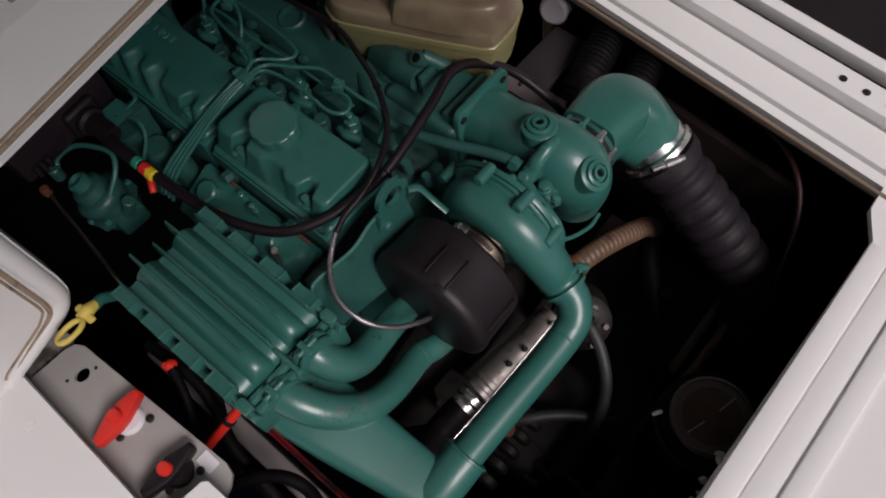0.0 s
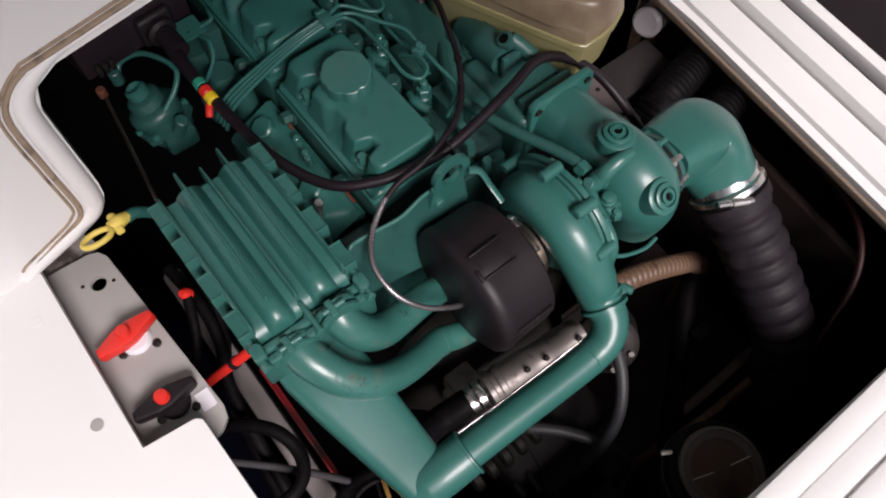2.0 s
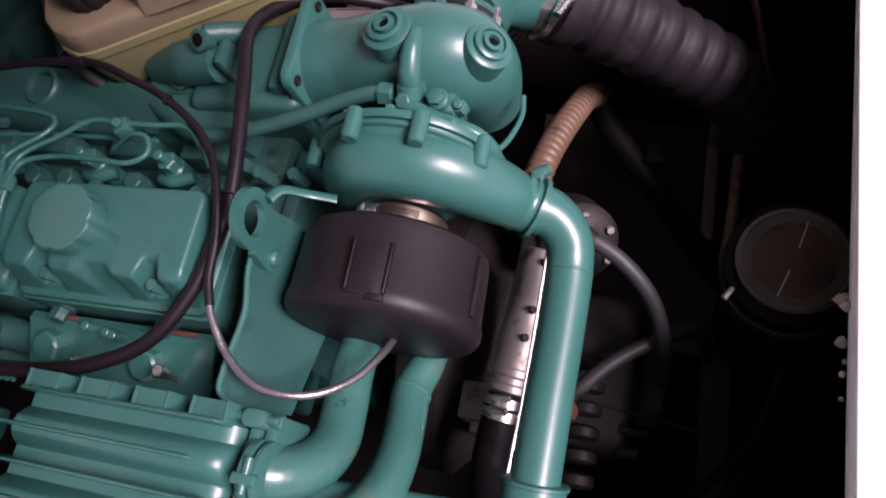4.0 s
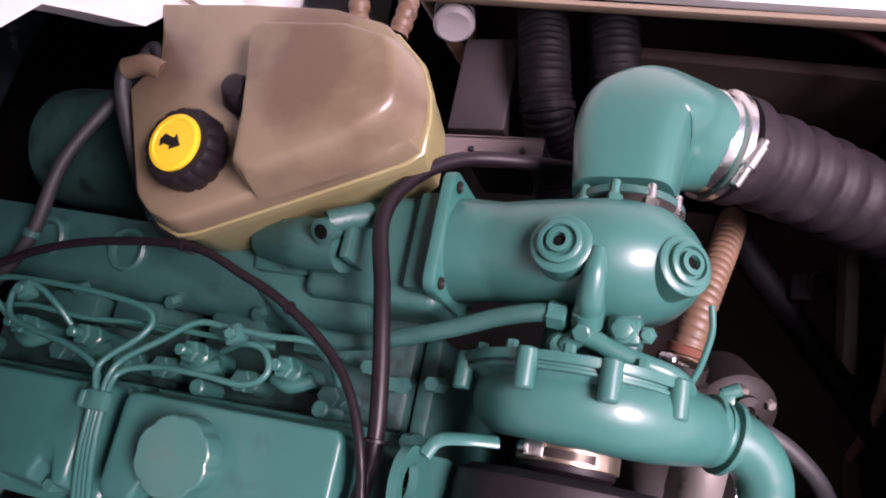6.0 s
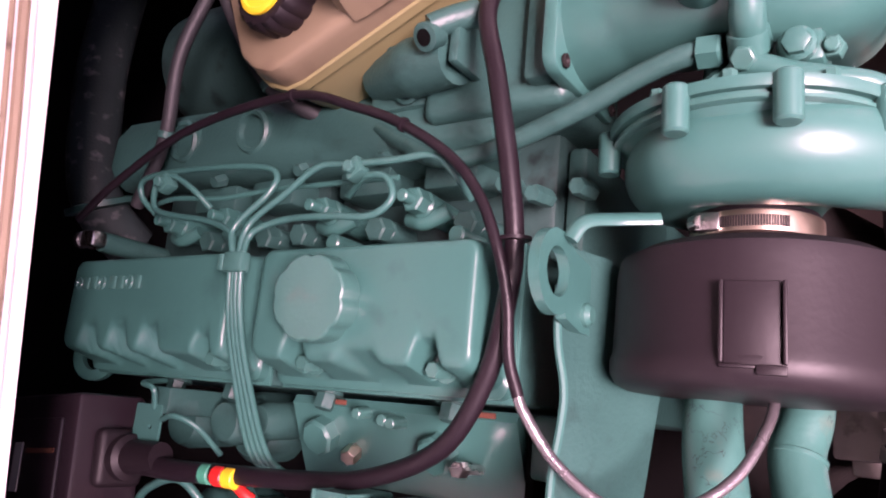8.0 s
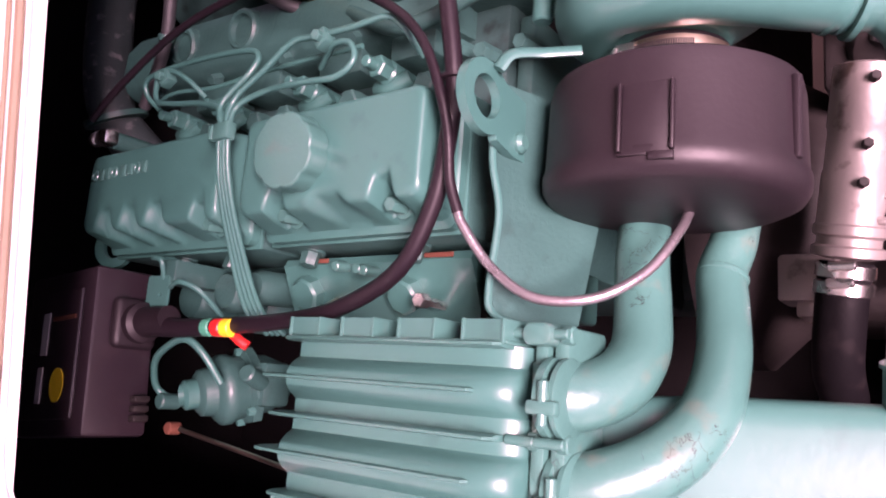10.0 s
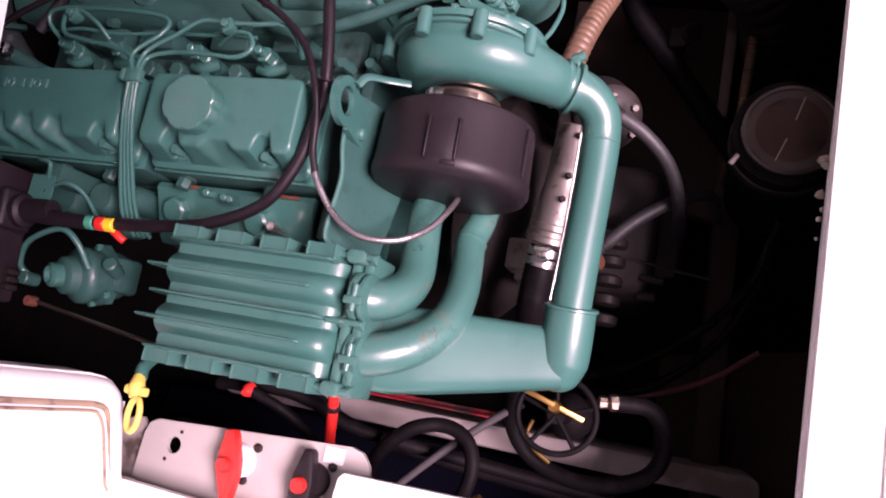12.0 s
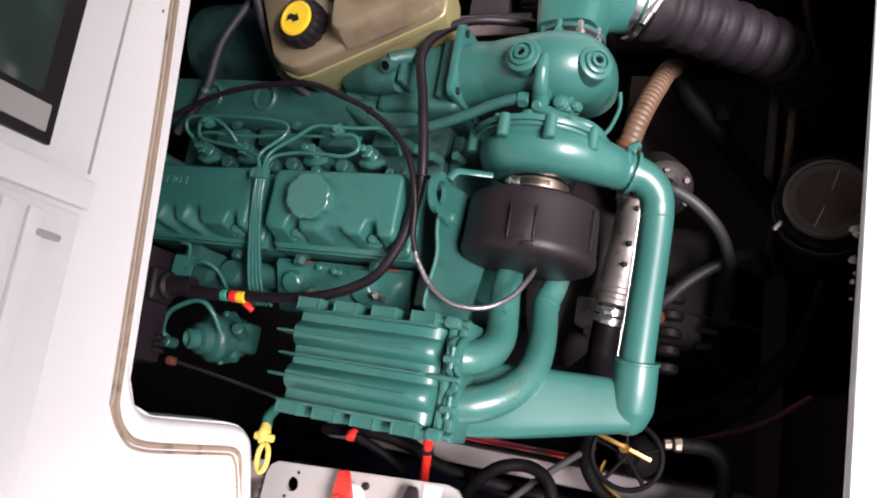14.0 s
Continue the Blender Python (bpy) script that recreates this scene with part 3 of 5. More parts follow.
# ---- air filter ----
filt = thing("air_filter", (0.19, -0.05, 0.77), "black moulded round air filter on turbo inlet", "air filter")
FC = Vector((0.179, 0.0, 0.864))
part("canister", lathe([(0.03, 0.004), (0.085, 0.003), (0.097, -0.004), (0.099, -0.015), (0.1005, -0.072), (0.1025, -0.078), (0.102, -0.087), (0.098, -0.094), (0.09, -0.098), (0.03, -0.099)], FC, FC + Vector((0, 1, 0)), 64), BLACK, filt)
part("neck", rod(FC + Vector((0, 0.0, 0)), FC + Vector((0, 0.045, 0)), 0.044, 32), BLACK, filt)
part("hose_clamp", lathe([(0.045, 0.0), (0.047, 0.001), (0.047, 0.016), (0.045, 0.017)], FC + Vector((0, 0.014, 0)), FC + Vector((0, 1, 0)), 48), STEEL_WARM, filt)

# ---- expansion tank ----
tank = thing("expansion_tank", (-0.1, 0.3, 0.9), "yellowed translucent plastic coolant expansion tank", "tank")
TO = [(-0.326, 0.428), (-0.205, 0.425), (-0.093, 0.417), (-0.033, 0.399), (0.002, 0.364), (0.017, 0.331), (0.022, 0.303), (0.022, 0.267), (0.009, 0.255), (-0.059, 0.225), (-0.202, 0.164), (-0.222, 0.16), (-0.248, 0.169), (-0.27, 0.187), (-0.299, 0.249), (-0.328, 0.312), (-0.323, 0.321), (-0.3, 0.349), (-0.31, 0.387)]
TI = [(-0.152, 0.315), (-0.163, 0.366), (-0.151, 0.372), (-0.058, 0.37), (-0.01, 0.355), (0.002, 0.341), (0.013, 0.307), (0.012, 0.284), (0.003, 0.271), (-0.034, 0.242), (-0.11, 0.211), (-0.123, 0.208), (-0.137, 0.217), (-0.143, 0.268)]


def inset(o, k, c=(-0.16, 0.30)):
    return [(c[0] + (x - c[0]) * k, c[1] + (y - c[1]) * k) for x, y in o]


tank_body = part("tank_body", join(loft([[(x, y, z) for x, y in inset(TO, k)] for z, k in ((0.974, 0.978), (0.985, 0.975), (0.996, 0.962), (1.002, 0.945), (1.005, 0.91))]),
     loft([[(x, y, z) for x, y in inset(TI, k, (-0.1, 0.30))] for z, k in ((0.998, 1.10), (1.010, 1.07), (1.030, 1.01), (1.038, 0.975), (1.042, 0.93), (1.043, 0.88))])), TANK, tank, smooth=35)
part("tank_base", loft([[(x, y, z) for x, y in inset(TO, k)] for z, k in ((0.885, 0.88), (0.895, 0.94), (0.962, 0.972), (0.965, 1.0), (0.9755, 1.0), (0.977, 0.99))]), TANK_RIM, tank, "greener translucent lower half with seam rim", smooth=35)
part("hose_stub", tube([(-0.285, 0.335, 1.0), (-0.305, 0.34, 1.006), (-0.33, 0.335, 1.006)], 0.012, 14), TANK, tank)
fc = Vector((-0.206, 0.239, 1.0))
cap_thing = part("filler_cap", lathe([(0.030, 0), (0.038, 0.004), (0.041, 0.008), (0.041, 0.028), (0.037, 0.035), (0.033, 0.036)], fc, fc + Vector((-0.05, -0.1, 1)), 64, 16, 0.06), BLACK, tank)
part("cap_disc", lathe([(0.029, 0.036), (0.029, 0.039), (0.027, 0.0405), (0.0235, 0.0405), (0.0225, 0.0395), (0.01, 0.0395)], fc, fc + Vector((-0.05, -0.1, 1)), 40), YELLOW, cap_thing, "bright yellow warning disc")
tilt = along(fc, fc + Vector((-0.05, -0.1, 1)))
part("symbol", moved(join(plate([(-0.010, 0), (0.0, 0.008), (0.0, 0.004), (0.010, 0.005), (0.012, 0.009), (0.015, 0.003), (0.012, -0.004), (0.0, -0.004), (0.0, -0.008)], 0.0395, 0.0410, 0), box(0.002, 0.014, 0.0035, 0.0052, 0.0395, 0.0412, 0)), tilt @ Matrix.Rotation(3.25, 4, "Z")), BLACK, cap_thing)
part("vent_knob", lathe([(0.020, -0.004), (0.021, 0.012), (0.016, 0.020), (0.012, 0.028), (0.008, 0.029)], (-0.168, 0.303, 1.005), (-0.168, 0.303, 1.2), 24), BLACK, tank)
part("hose_spigot", rod((-0.288, 0.345, 0.985), (-0.315, 0.36, 0.985), 0.009, 12), BLACK, tank)

# ---- exhaust ----
def cast_tube(pts, radii, power, seg=40):
    """A sweep with a squared-off section, as in a cast elbow."""
    path = smooth_path(pts, 5)
    n, up, rings = len(path), Vector((0, 0, 1)), []
    for i, c in enumerate(path):
        t = (path[min(i + 1, n - 1)] - path[max(i - 1, 0)]).normalized()
        up = (up - t * up.dot(t)).normalized()
        side = t.cross(up)
        f = i / (n - 1) * (len(radii) - 1)
        k = min(int(f), len(radii) - 2)
        r = radii[k] + (radii[k + 1] - radii[k]) * (f - k)
        p = power + (1 - power) * max(0.0, (i / (n - 1) - 0.75) / 0.25)
        ring = []
        for j in range(seg):
            a = 2 * math.pi * j / seg
            u, v = math.cos(a), math.sin(a)
            ring.append(c + side * r * math.copysign(abs(u) ** p, u) + up * r * math.copysign(abs(v) ** p, v))
        rings.append(ring)
    return loft(rings)


exhaust = thing("exhaust_elbow", (0.22, 0.33, 0.8), "green painted exhaust elbow behind the turbo", "exhaust elbow")
part("elbow", cast_tube([(0.201, 0.266, 0.888), (0.200, 0.302, 0.882), (0.200, 0.332, 0.874), (0.205, 0.355, 0.863), (0.222, 0.370, 0.849), (0.244, 0.375, 0.831), (0.278, 0.377, 0.806)], [0.048, 0.052, 0.056, 0.058, 0.059, 0.057, 0.054], 0.52), GREEN, exhaust, smooth=60)
part("v_flange", lathe([(0.044, 0), (0.052, 0.001), (0.052, 0.008), (0.044, 0.009)], (0.207, 0.252, 0.895), (0.207, 0.30, 0.893), 36), GREEN_DULL, exhaust)
part("flange_gap", rod((0.212, 0.240, 0.90), (0.212, 0.256, 0.897), 0.046, 32), DARK_METAL, exhaust)
for a in (62, 100, 24, 140):
    p = Vector((0.207 + 0.049 * math.cos(radians(a)), 0.240, 0.896 + 0.049 * math.sin(radians(a))))
    part("flange_bolt", join(hexhead(p, p + Vector((0, 0.012, 0)), 0.0075), rod(p + Vector((0, 0.008, 0)), p + Vector((0, 0.026, 0)), 0.0045, 10)), GREEN_RUB if a > 90 else STEEL, exhaust)
for k, (r, w) in enumerate(((0.0555, 0.014), (0.0605, 0.010))):
    p = Vector((0.262, 0.3762, 0.8180)) + Vector((0.80, 0.02, -0.60)).normalized() * 0.017 * k
    part("pipe_clamp", lathe([(r - 0.001, 0), (r + 0.001, 0.001), (r + 0.001, w - 0.001), (r - 0.001, w)], p, p + Vector((0.80, 0.02, -0.60)), 48), STEEL, exhaust)
part("clamp_bolt", join(rod((0.250, 0.440, 0.820), (0.284, 0.446, 0.796), 0.0042, 10), hexhead((0.244, 0.439, 0.825), (0.253, 0.4405, 0.819), 0.009)), STEEL, exhaust)
part("clamp_worm", join(rod((0.327, 0.367, 0.838), (0.301, 0.311, 0.845), 0.0062, 12), rod((0.324, 0.36, 0.839), (0.311, 0.332, 0.842), 0.0085, 14)), STEEL, exhaust)
hose = thing("exhaust_hose", (0.4, 0.38, 0.7), "black ribbed rubber exhaust hose", "hose")
part("hose", tube([(0.276, 0.377, 0.808), (0.340, 0.380, 0.758), (0.428, 0.385, 0.675), (0.51, 0.39, 0.58), (0.56, 0.39, 0.43), (0.575, 0.39, 0.05)], [0.055, 0.056, 0.056, 0.054, 0.054, 0.054], 32, 8, 22, 0.11), HOSE_GREY, hose)
part("end_cuff", lathe([(0.057, 0), (0.0605, 0.001), (0.0605, 0.020), (0.057, 0.022)], (0.288, 0.378, 0.799), (0.35, 0.382, 0.750), 36), HOSE_GREY, hose)

# ---- water strainer ----
strainer = thing("water_strainer", (0.59, 0.1, 0.5), "round strainer housing with smoked clear lid", "strainer")
part("bowl", lathe([(0.05, 0.05), (0.06, 0.06), (0.06, 0.30), (0.072, 0.34), (0.074, 0.6), (0.078, 0.61), (0.078, 0.655), (0.072, 0.66), (0.064, 0.66)], (0.59, 0.098, 0.0), (0.59, 0.098, 1), 40), RUBBER, strainer)
part("lid", lathe([(0.064, 0.648), (0.062, 0.664), (0.04, 0.667), (0.01, 0.667)], (0.59, 0.098, 0), (0.59, 0.098, 1), 40), SMOKED, strainer)
# ---- cover details ----
for k in range(8):
    part("raised_letter_shape", moved(box(-0.0055, 0.0055, -0.007, 0.007, 0.0, 0.0028, 0.001) if k % 3 else tube([(0.0055 * math.cos(radians(a)), 0.006 * math.sin(radians(a)), 0.001) for a in range(0, 361, 30)], 0.0018, 6, 2), Matrix.Translation((-0.522 + k * 0.0145 + (0.006 if k > 3 else 0), -0.022, 0.967)) @ Matrix.Diagonal((1 if k % 3 else 1, 1, 1, 1))), GREEN_RUB, engine)
part("cover_skirt", join(box(-0.242, 0.012, -0.117, 0.014, 0.9046, 0.9086, 0.001), box(-0.547, -0.260, -0.117, 0.014, 0.9046, 0.9086, 0.001)), GREEN, engine)
for x in (-0.19, -0.05):
    part("rear_bolt", rod((x, 0.022, 0.88), (x, 0.022, 0.922), 0.0085, 12), GREEN, engine)
for x in (-0.205, -0.062, -0.43, -0.335):
    part("head_bolt", join(lathe([(0.015, 0), (0.015, 0.004)], (x, -0.116, 0.883), (x, -0.2, 0.90), 16), hexhead((x, -0.119, 0.884), (x, -0.134, 0.888), 0.010)), GREEN_DULL, engine)
part("front_lifting_eye", moved(sheet_with_hole([(0.030 * math.cos(radians(a)), 0.030 * math.sin(radians(a))) for a in range(0, 360, 12)], [(0.017 * math.cos(radians(a)), 0.017 * math.sin(radians(a))) for a in range(0, 360, 12)], -0.004, 0.004), Matrix.Translation((-0.562, -0.098, 0.905)) @ Matrix.Rotation(radians(20), 4, "Y")), GREEN, engine, smooth=50)

# block side: cover plates, core plugs, studs
part("side_cover", loft([[(x, -0.122, 0.866), (x, -0.130, 0.870), (x, -0.198, 0.838), (x, -0.205, 0.830), (x, -0.205, 0.78), (x, -0.122, 0.75)] for x in (-0.262, -0.258, -0.010, -0.006)]), GREEN, engine)
part("side_plate", box(0.0, 0.045, -0.175, -0.122, 0.70, 0.855, 0.005), GREEN, engine)
part("slot", box(-0.004, 0.004, -0.20, -0.13, 0.72, 0.852, 0.001), HOLE_SHADE, engine)
for x, y, z in ((-0.225, -0.158, 0.860), (-0.088, -0.162, 0.858)):
    part("hex_plug", lathe([(0.019, -0.01), (0.019, 0.010), (0.016, 0.013), (0.005, 0.013)], (x, y, z), (x, y - 0.42, z + 0.9), 8), GREEN, engine)
for x, y in ((-0.135, -0.135), (-0.125, -0.137), (-0.165, -0.131)):
    part("stud", rod((x, y, 0.84), (x, y - 0.004, 0.888), 0.0055, 10), GREEN_RUB, engine)
part("bare_stud", join(rod((-0.048, -0.172, 0.84), (-0.048, -0.172, 0.884), 0.0045, 10), hexhead((-0.048, -0.172, 0.880), (-0.048, -0.172, 0.892), 0.0075)), STEEL, engine, "bright bare steel stud")
part("brass_union", hexhead((-0.190, -0.170, 0.850), (-0.188, -0.178, 0.864), 0.009), STEEL_WARM, engine)
for x in (-0.225, -0.06):
    part("gasket_rust", box(x, x + 0.035, -0.1285, -0.1235, 0.871, 0.8735, 0.001), RUST, engine, "rusty streak at head gasket")

# rear plate and exhaust manifold
part("rear_plate", box(0.014, 0.034, -0.02, 0.12, 0.60, 0.845, 0.006), GREEN_DULL, engine)
for p in ((0.035, 0.012, 0.90), (0.012, 0.062, 0.905), (0.045, 0.07, 0.89), (-0.02, 0.075, 0.90)):
    part("rear_bolt", hexhead((p[0], p[1], p[2] - 0.03), (p[0], p[1] - 0.004, p[2] + 0.002), 0.0085), GREEN_DULL, engine)
mani = [(0.105, 0.84), (0.100, 0.885), (0.108, 0.902), (0.125, 0.912), (0.165, 0.910), (0.19, 0.895), (0.20, 0.86), (0.20, 0.82)]
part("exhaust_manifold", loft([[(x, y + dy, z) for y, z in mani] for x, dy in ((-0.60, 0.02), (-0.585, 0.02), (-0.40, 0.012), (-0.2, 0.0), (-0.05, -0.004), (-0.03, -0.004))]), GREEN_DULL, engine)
for x, y in ((-0.455, 0.162), (-0.335, 0.158)):
    part("manifold_plug", lathe([(0.027, -0.01), (0.026, 0.005), (0.023, 0.008), (0.019, 0.007), (0.017, 0.0), (0.005, 0.0)], (x, y, 0.911), (x, y - 0.1, 1.5), 24), GREEN_DULL, engine)
    part("plug_recess", lathe([(0.0165, 0), (0.0165, 0.0015), (0.004, 0.002)], (x, y, 0.911), (x, y - 0.1, 1.5), 20), GREEN_DULL, engine)
for x in (-0.52, -0.39, -0.26, -0.15):
    part("manifold_bolt", hexhead((x, 0.112, 0.898), (x, 0.104, 0.912), 0.0075), GREEN_DULL, engine)
for x0, x1 in ((-0.44, -0.37), (-0.345, -0.28), (-0.215, -0.15), (-0.11, -0.05)):
    part("port_flange", box(x0, x1, 0.075, 0.106, 0.84, 0.895, 0.005), GREEN_DULL, engine)
# intake casting between manifold and turbo
part("intake_casting", join(box(-0.10, 0.046, 0.130, 0.245, 0.80, 0.925, 0.012, 3), box(-0.17, -0.08, 0.150, 0.225, 0.82, 0.918, 0.01), tube([(-0.16, 0.185, 0.915), (-0.10, 0.18, 0.935), (-0.05, 0.175, 0.945)], [0.02, 0.028, 0.024], 16), box(0.012, 0.037, 0.145, 0.245, 0.82, 0.940, 0.006)), GREEN_DULL, engine)
part("casting_web", box(-0.046, -0.036, 0.16, 0.215, 0.92, 0.966, 0.003), GREEN_DULL, engine)
part("casting_web", box(-0.128, -0.104, 0.165, 0.2, 0.915, 0.950, 0.004), GREEN_DULL, engine)
part("casting_lug", join(tube([(-0.03, 0.21, 0.95), (-0.045, 0.20, 0.965), (-0.06, 0.190, 0.975)], [0.013, 0.012, 0.012], 12), lathe([(0.0125, 0), (0.0125, 0.016), (0.006, 0.017), (0.0055, 0.004)], (-0.058, 0.188, 0.968), (-0.07, 0.15, 1.02), 20)), GREEN_DULL, engine)
part("bore_shade", lathe([(0.0075, 0), (0.0075, 0.0174), (0.002, 0.0176)], (-0.058, 0.188, 0.968), (-0.07, 0.15, 1.02), 16), HOLE_SHADE, engine)
part("casting_boss", lathe([(0.016, -0.02), (0.016, 0.004), (0.012, 0.006), (0.010, -0.004), (0.004, -0.005)], (-0.118, 0.168, 0.925), (-0.118, 0.10, 1.05), 20), GREEN_DULL, engine)
for p in ((0.0535, 0.247, 0.948), (0.0535, 0.151, 0.946), (0.0535, 0.151, 0.845)):
    part("flange_screw", lathe([(0.006, 0), (0.006, 0.002), (0.004, 0.0025), (0.003, 0.0)], p, (p[0] + 1, p[1], p[2]), 14), DARK_METAL, turbo)

# injectors and fuel lines
for x in (-0.435, -0.345, -0.205, -0.095):
    part("injector", join(rod((x, 0.052, 0.855), (x, 0.055, 0.915), 0.013, 16), hexhead((x, 0.055, 0.914), (x, 0.055, 0.930), 0.012), rod((x, 0.055, 0.93), (x, 0.054, 0.945), 0.006, 12), tube([(x - 0.02, 0.045, 0.90), (x, 0.04, 0.905), (x + 0.022, 0.05, 0.9)], 0.008, 10)), GREEN, engine)
for x in (-0.39, -0.30, -0.25, -0.15, -0.05):
    part("head_stud", join(rod((x, 0.038, 0.85), (x, 0.038, 0.895), 0.012, 12), hexhead((x, 0.038, 0.893), (x, 0.036, 0.91), 0.0125)), GREEN_DULL, engine)
fuel = thing("fuel_line_bundle", (-0.27, -0.1, 0.93), "bundle of four thin green steel injector lines", "fuel line")
ends = ([(-0.262, 0.018, 0.982), (-0.31, 0.036, 0.975), (-0.365, 0.046, 0.972), (-0.405, 0.058, 0.97), (-0.412, 0.088, 0.968), (-0.39, 0.094, 0.966), (-0.36, 0.078, 0.96), (-0.345, 0.06, 0.945)],
        [(-0.258, 0.022, 0.984), (-0.23, 0.055, 0.975), (-0.225, 0.075, 0.97), (-0.25, 0.088, 0.968), (-0.34, 0.097, 0.966), (-0.44, 0.098, 0.962), (-0.455, 0.08, 0.955), (-0.437, 0.06, 0.945)],
        [(-0.240, 0.025, 0.982), (-0.205, 0.055, 0.975), (-0.172, 0.078, 0.972), (-0.14, 0.078, 0.970), (-0.09, 0.076, 0.97), (-0.048, 0.076, 0.97), (-0.03, 0.062, 0.965), (-0.026, 0.045, 0.94)],
        [(-0.236, 0.018, 0.980), (-0.20, 0.030, 0.975), (-0.15, 0.030, 0.974), (-0.105, 0.028, 0.972), (-0.085, 0.042, 0.970), (-0.095, 0.062, 0.968), (-0.12, 0.066, 0.965), (-0.155, 0.058, 0.945)])
for k, end in enumerate(ends):
    o = (k - 1.5) * 0.0050
    part("fuel_pipe", tube([(-0.275 + o * 1.9, -0.205, 0.86), (-0.272 + o * 1.6, -0.180, 0.90), (-0.259 + o * 1.2, -0.115, 0.945), (-0.248 + o, -0.06, 0.975), (-0.244 + o, -0.012, 0.986), *end], 0.0033, 10, 6), GREEN, fuel)
part("pipe_clip", join(box(-0.257, -0.231, -0.020, -0.001, 0.980, 0.9925, 0.003), box(-0.262, -0.255, -0.019, -0.003, 0.976, 0.9935, 0.002)), GREEN_RUB, fuel)
for p in ((-0.128, 0.072, 0.962), (-0.398, 0.086, 0.958)):
    part("pipe_clip", join(moved(box(-0.009, 0.009, -0.009, 0.009, 0.0, 0.015, 0.003), Matrix.Translation(p) @ Matrix.Rotation(0.5, 4, "Z")), rod((p[0], p[1], p[2] + 0.014), (p[0] + 0.001, p[1] - 0.001, p[2] + 0.022), 0.006, 6), box(p[0] - 0.013, p[0] - 0.004, p[1] - 0.004, p[1] + 0.008, p[2], p[2] + 0.010, 0.003)), GREEN_RUB, fuel)
part("return_line", tube([(-0.45, 0.07, 0.945), (-0.40, 0.074, 0.95), (-0.33, 0.07, 0.945), (-0.26, 0.074, 0.942), (-0.19, 0.072, 0.945), (-0.1, 0.07, 0.945)], 0.0028, 8), GREEN, fuel)

# bracket with lifting eye
bracket = thing("lifting_bracket", (0.06, -0.1, 0.85), "green steel bracket plate with oval lifting eye", "bracket")
eye_out = [(0.030 * math.cos(radians(a)), 0.032 * math.sin(radians(a))) for a in range(0, 360, 10)]
eye_in = [(0.0175 * math.cos(radians(a)), 0.019 * math.sin(radians(a))) for a in range(0, 360, 10)]
eye_plate = eye_out[1:22] + [(-0.030, -0.018), (-0.036, -0.045), (-0.036, -0.075), (0.014, -0.075), (0.020, -0.03), (0.030, -0.008)]
EM = Matrix.Translation((0.070, -0.026, 0.979)) @ Matrix(((0.0, 0.02, 1.0, 0), (1.0, 0.0, 0.0, 0), (0.0, 1.0, -0.02, 0), (0, 0, 0, 1)))
part("eye", moved(sheet_with_hole(eye_plate, eye_in, -0.004, 0.004), EM), GREEN, bracket, smooth=50)
part("eye_bolt", moved(lathe([(0.009, 0.003), (0.009, 0.007), (0.006, 0.010), (0.003, 0.010)], (-0.022, -0.052, 0), (-0.022, -0.052, 1), 12), EM), GREEN_RUB, bracket)


def panel(pts, thick, axis):
    a = Vector(axis) * thick
    return loft([[Vector(p) for p in pts], [Vector(p) + a for p in pts]])


# the web's duller green stands in for the air filter's shadow
part("web", panel([(0.062, 0.0, 0.942), (0.059, -0.055, 0.944), (0.062, -0.10, 0.936), (0.053, -0.172, 0.929), (0.056, -0.188, 0.925), (0.067, -0.194, 0.908), (0.088, -0.19, 0.84), (0.094, -0.10, 0.82), (0.094, -0.02, 0.83), (0.075, 0.0, 0.90)], 0.004, (0.9, 0, 0.4)), GREEN_DULL, bracket)
part("web_edge", tube([(0.062, -0.03, 0.951), (0.062, -0.07, 0.947), (0.065, -0.11, 0.938), (0.056, -0.168, 0.932), (0.058, -0.188, 0.928), (0.070, -0.195, 0.905), (0.088, -0.193, 0.85)], 0.0032, 8), GREEN, bracket)
part("tab", tube([(0.078, -0.002, 0.972), (0.086, 0.012, 0.965), (0.104, 0.018, 0.945), (0.128, 0.021, 0.93)], 0.0065, 10, flat=0.55), GREEN, bracket)

# air filter details
PM = Matrix.Translation((0.196, -0.058, 0.9632)) @ Matrix.Rotation(radians(9), 4, "Y")
panel_plate = part("moulded_panel", moved(box(-0.0165, 0.0165, -0.025, 0.026, -0.008, 0.0015, 0.0008), PM), BLACK, filt)
for d in ((-0.0192, -0.0167, -0.0245, 0.026, -0.010, 0.005), (0.0167, 0.0192, -0.0245, 0.026, -0.010, 0.005), (-0.019, 0.0015, -0.0275, -0.0252, -0.010, 0.004), (0.002, 0.019, -0.031, -0.0252, -0.010, 0.004)):
    part("rail", moved(box(*d, 0.0008), PM), BLACK, panel_plate)
part("side_clip", moved(box(-0.004, 0.004, -0.075, -0.012, 0.098, 0.1045, 0.002), Matrix.Translation(FC) @ Matrix.Rotation(radians(76), 4, "Y")), BLACK, filt)
part("clamp_screw", join(rod((0.152, 0.023, 0.909), (0.143, 0.023, 0.902), 0.0065, 12), box(0.146, 0.164, 0.016, 0.030, 0.900, 0.911, 0.002)), STEEL, filt)
part("band_teeth", join(*[moved(box(-0.0006, 0.0006, 0.018, 0.026, 0.0470, 0.0478, 0), Matrix.Translation(FC) @ Matrix.Rotation(radians(-18 + k * 2.2), 4, "Y")) for k in range(26)]), DARK_METAL, filt)

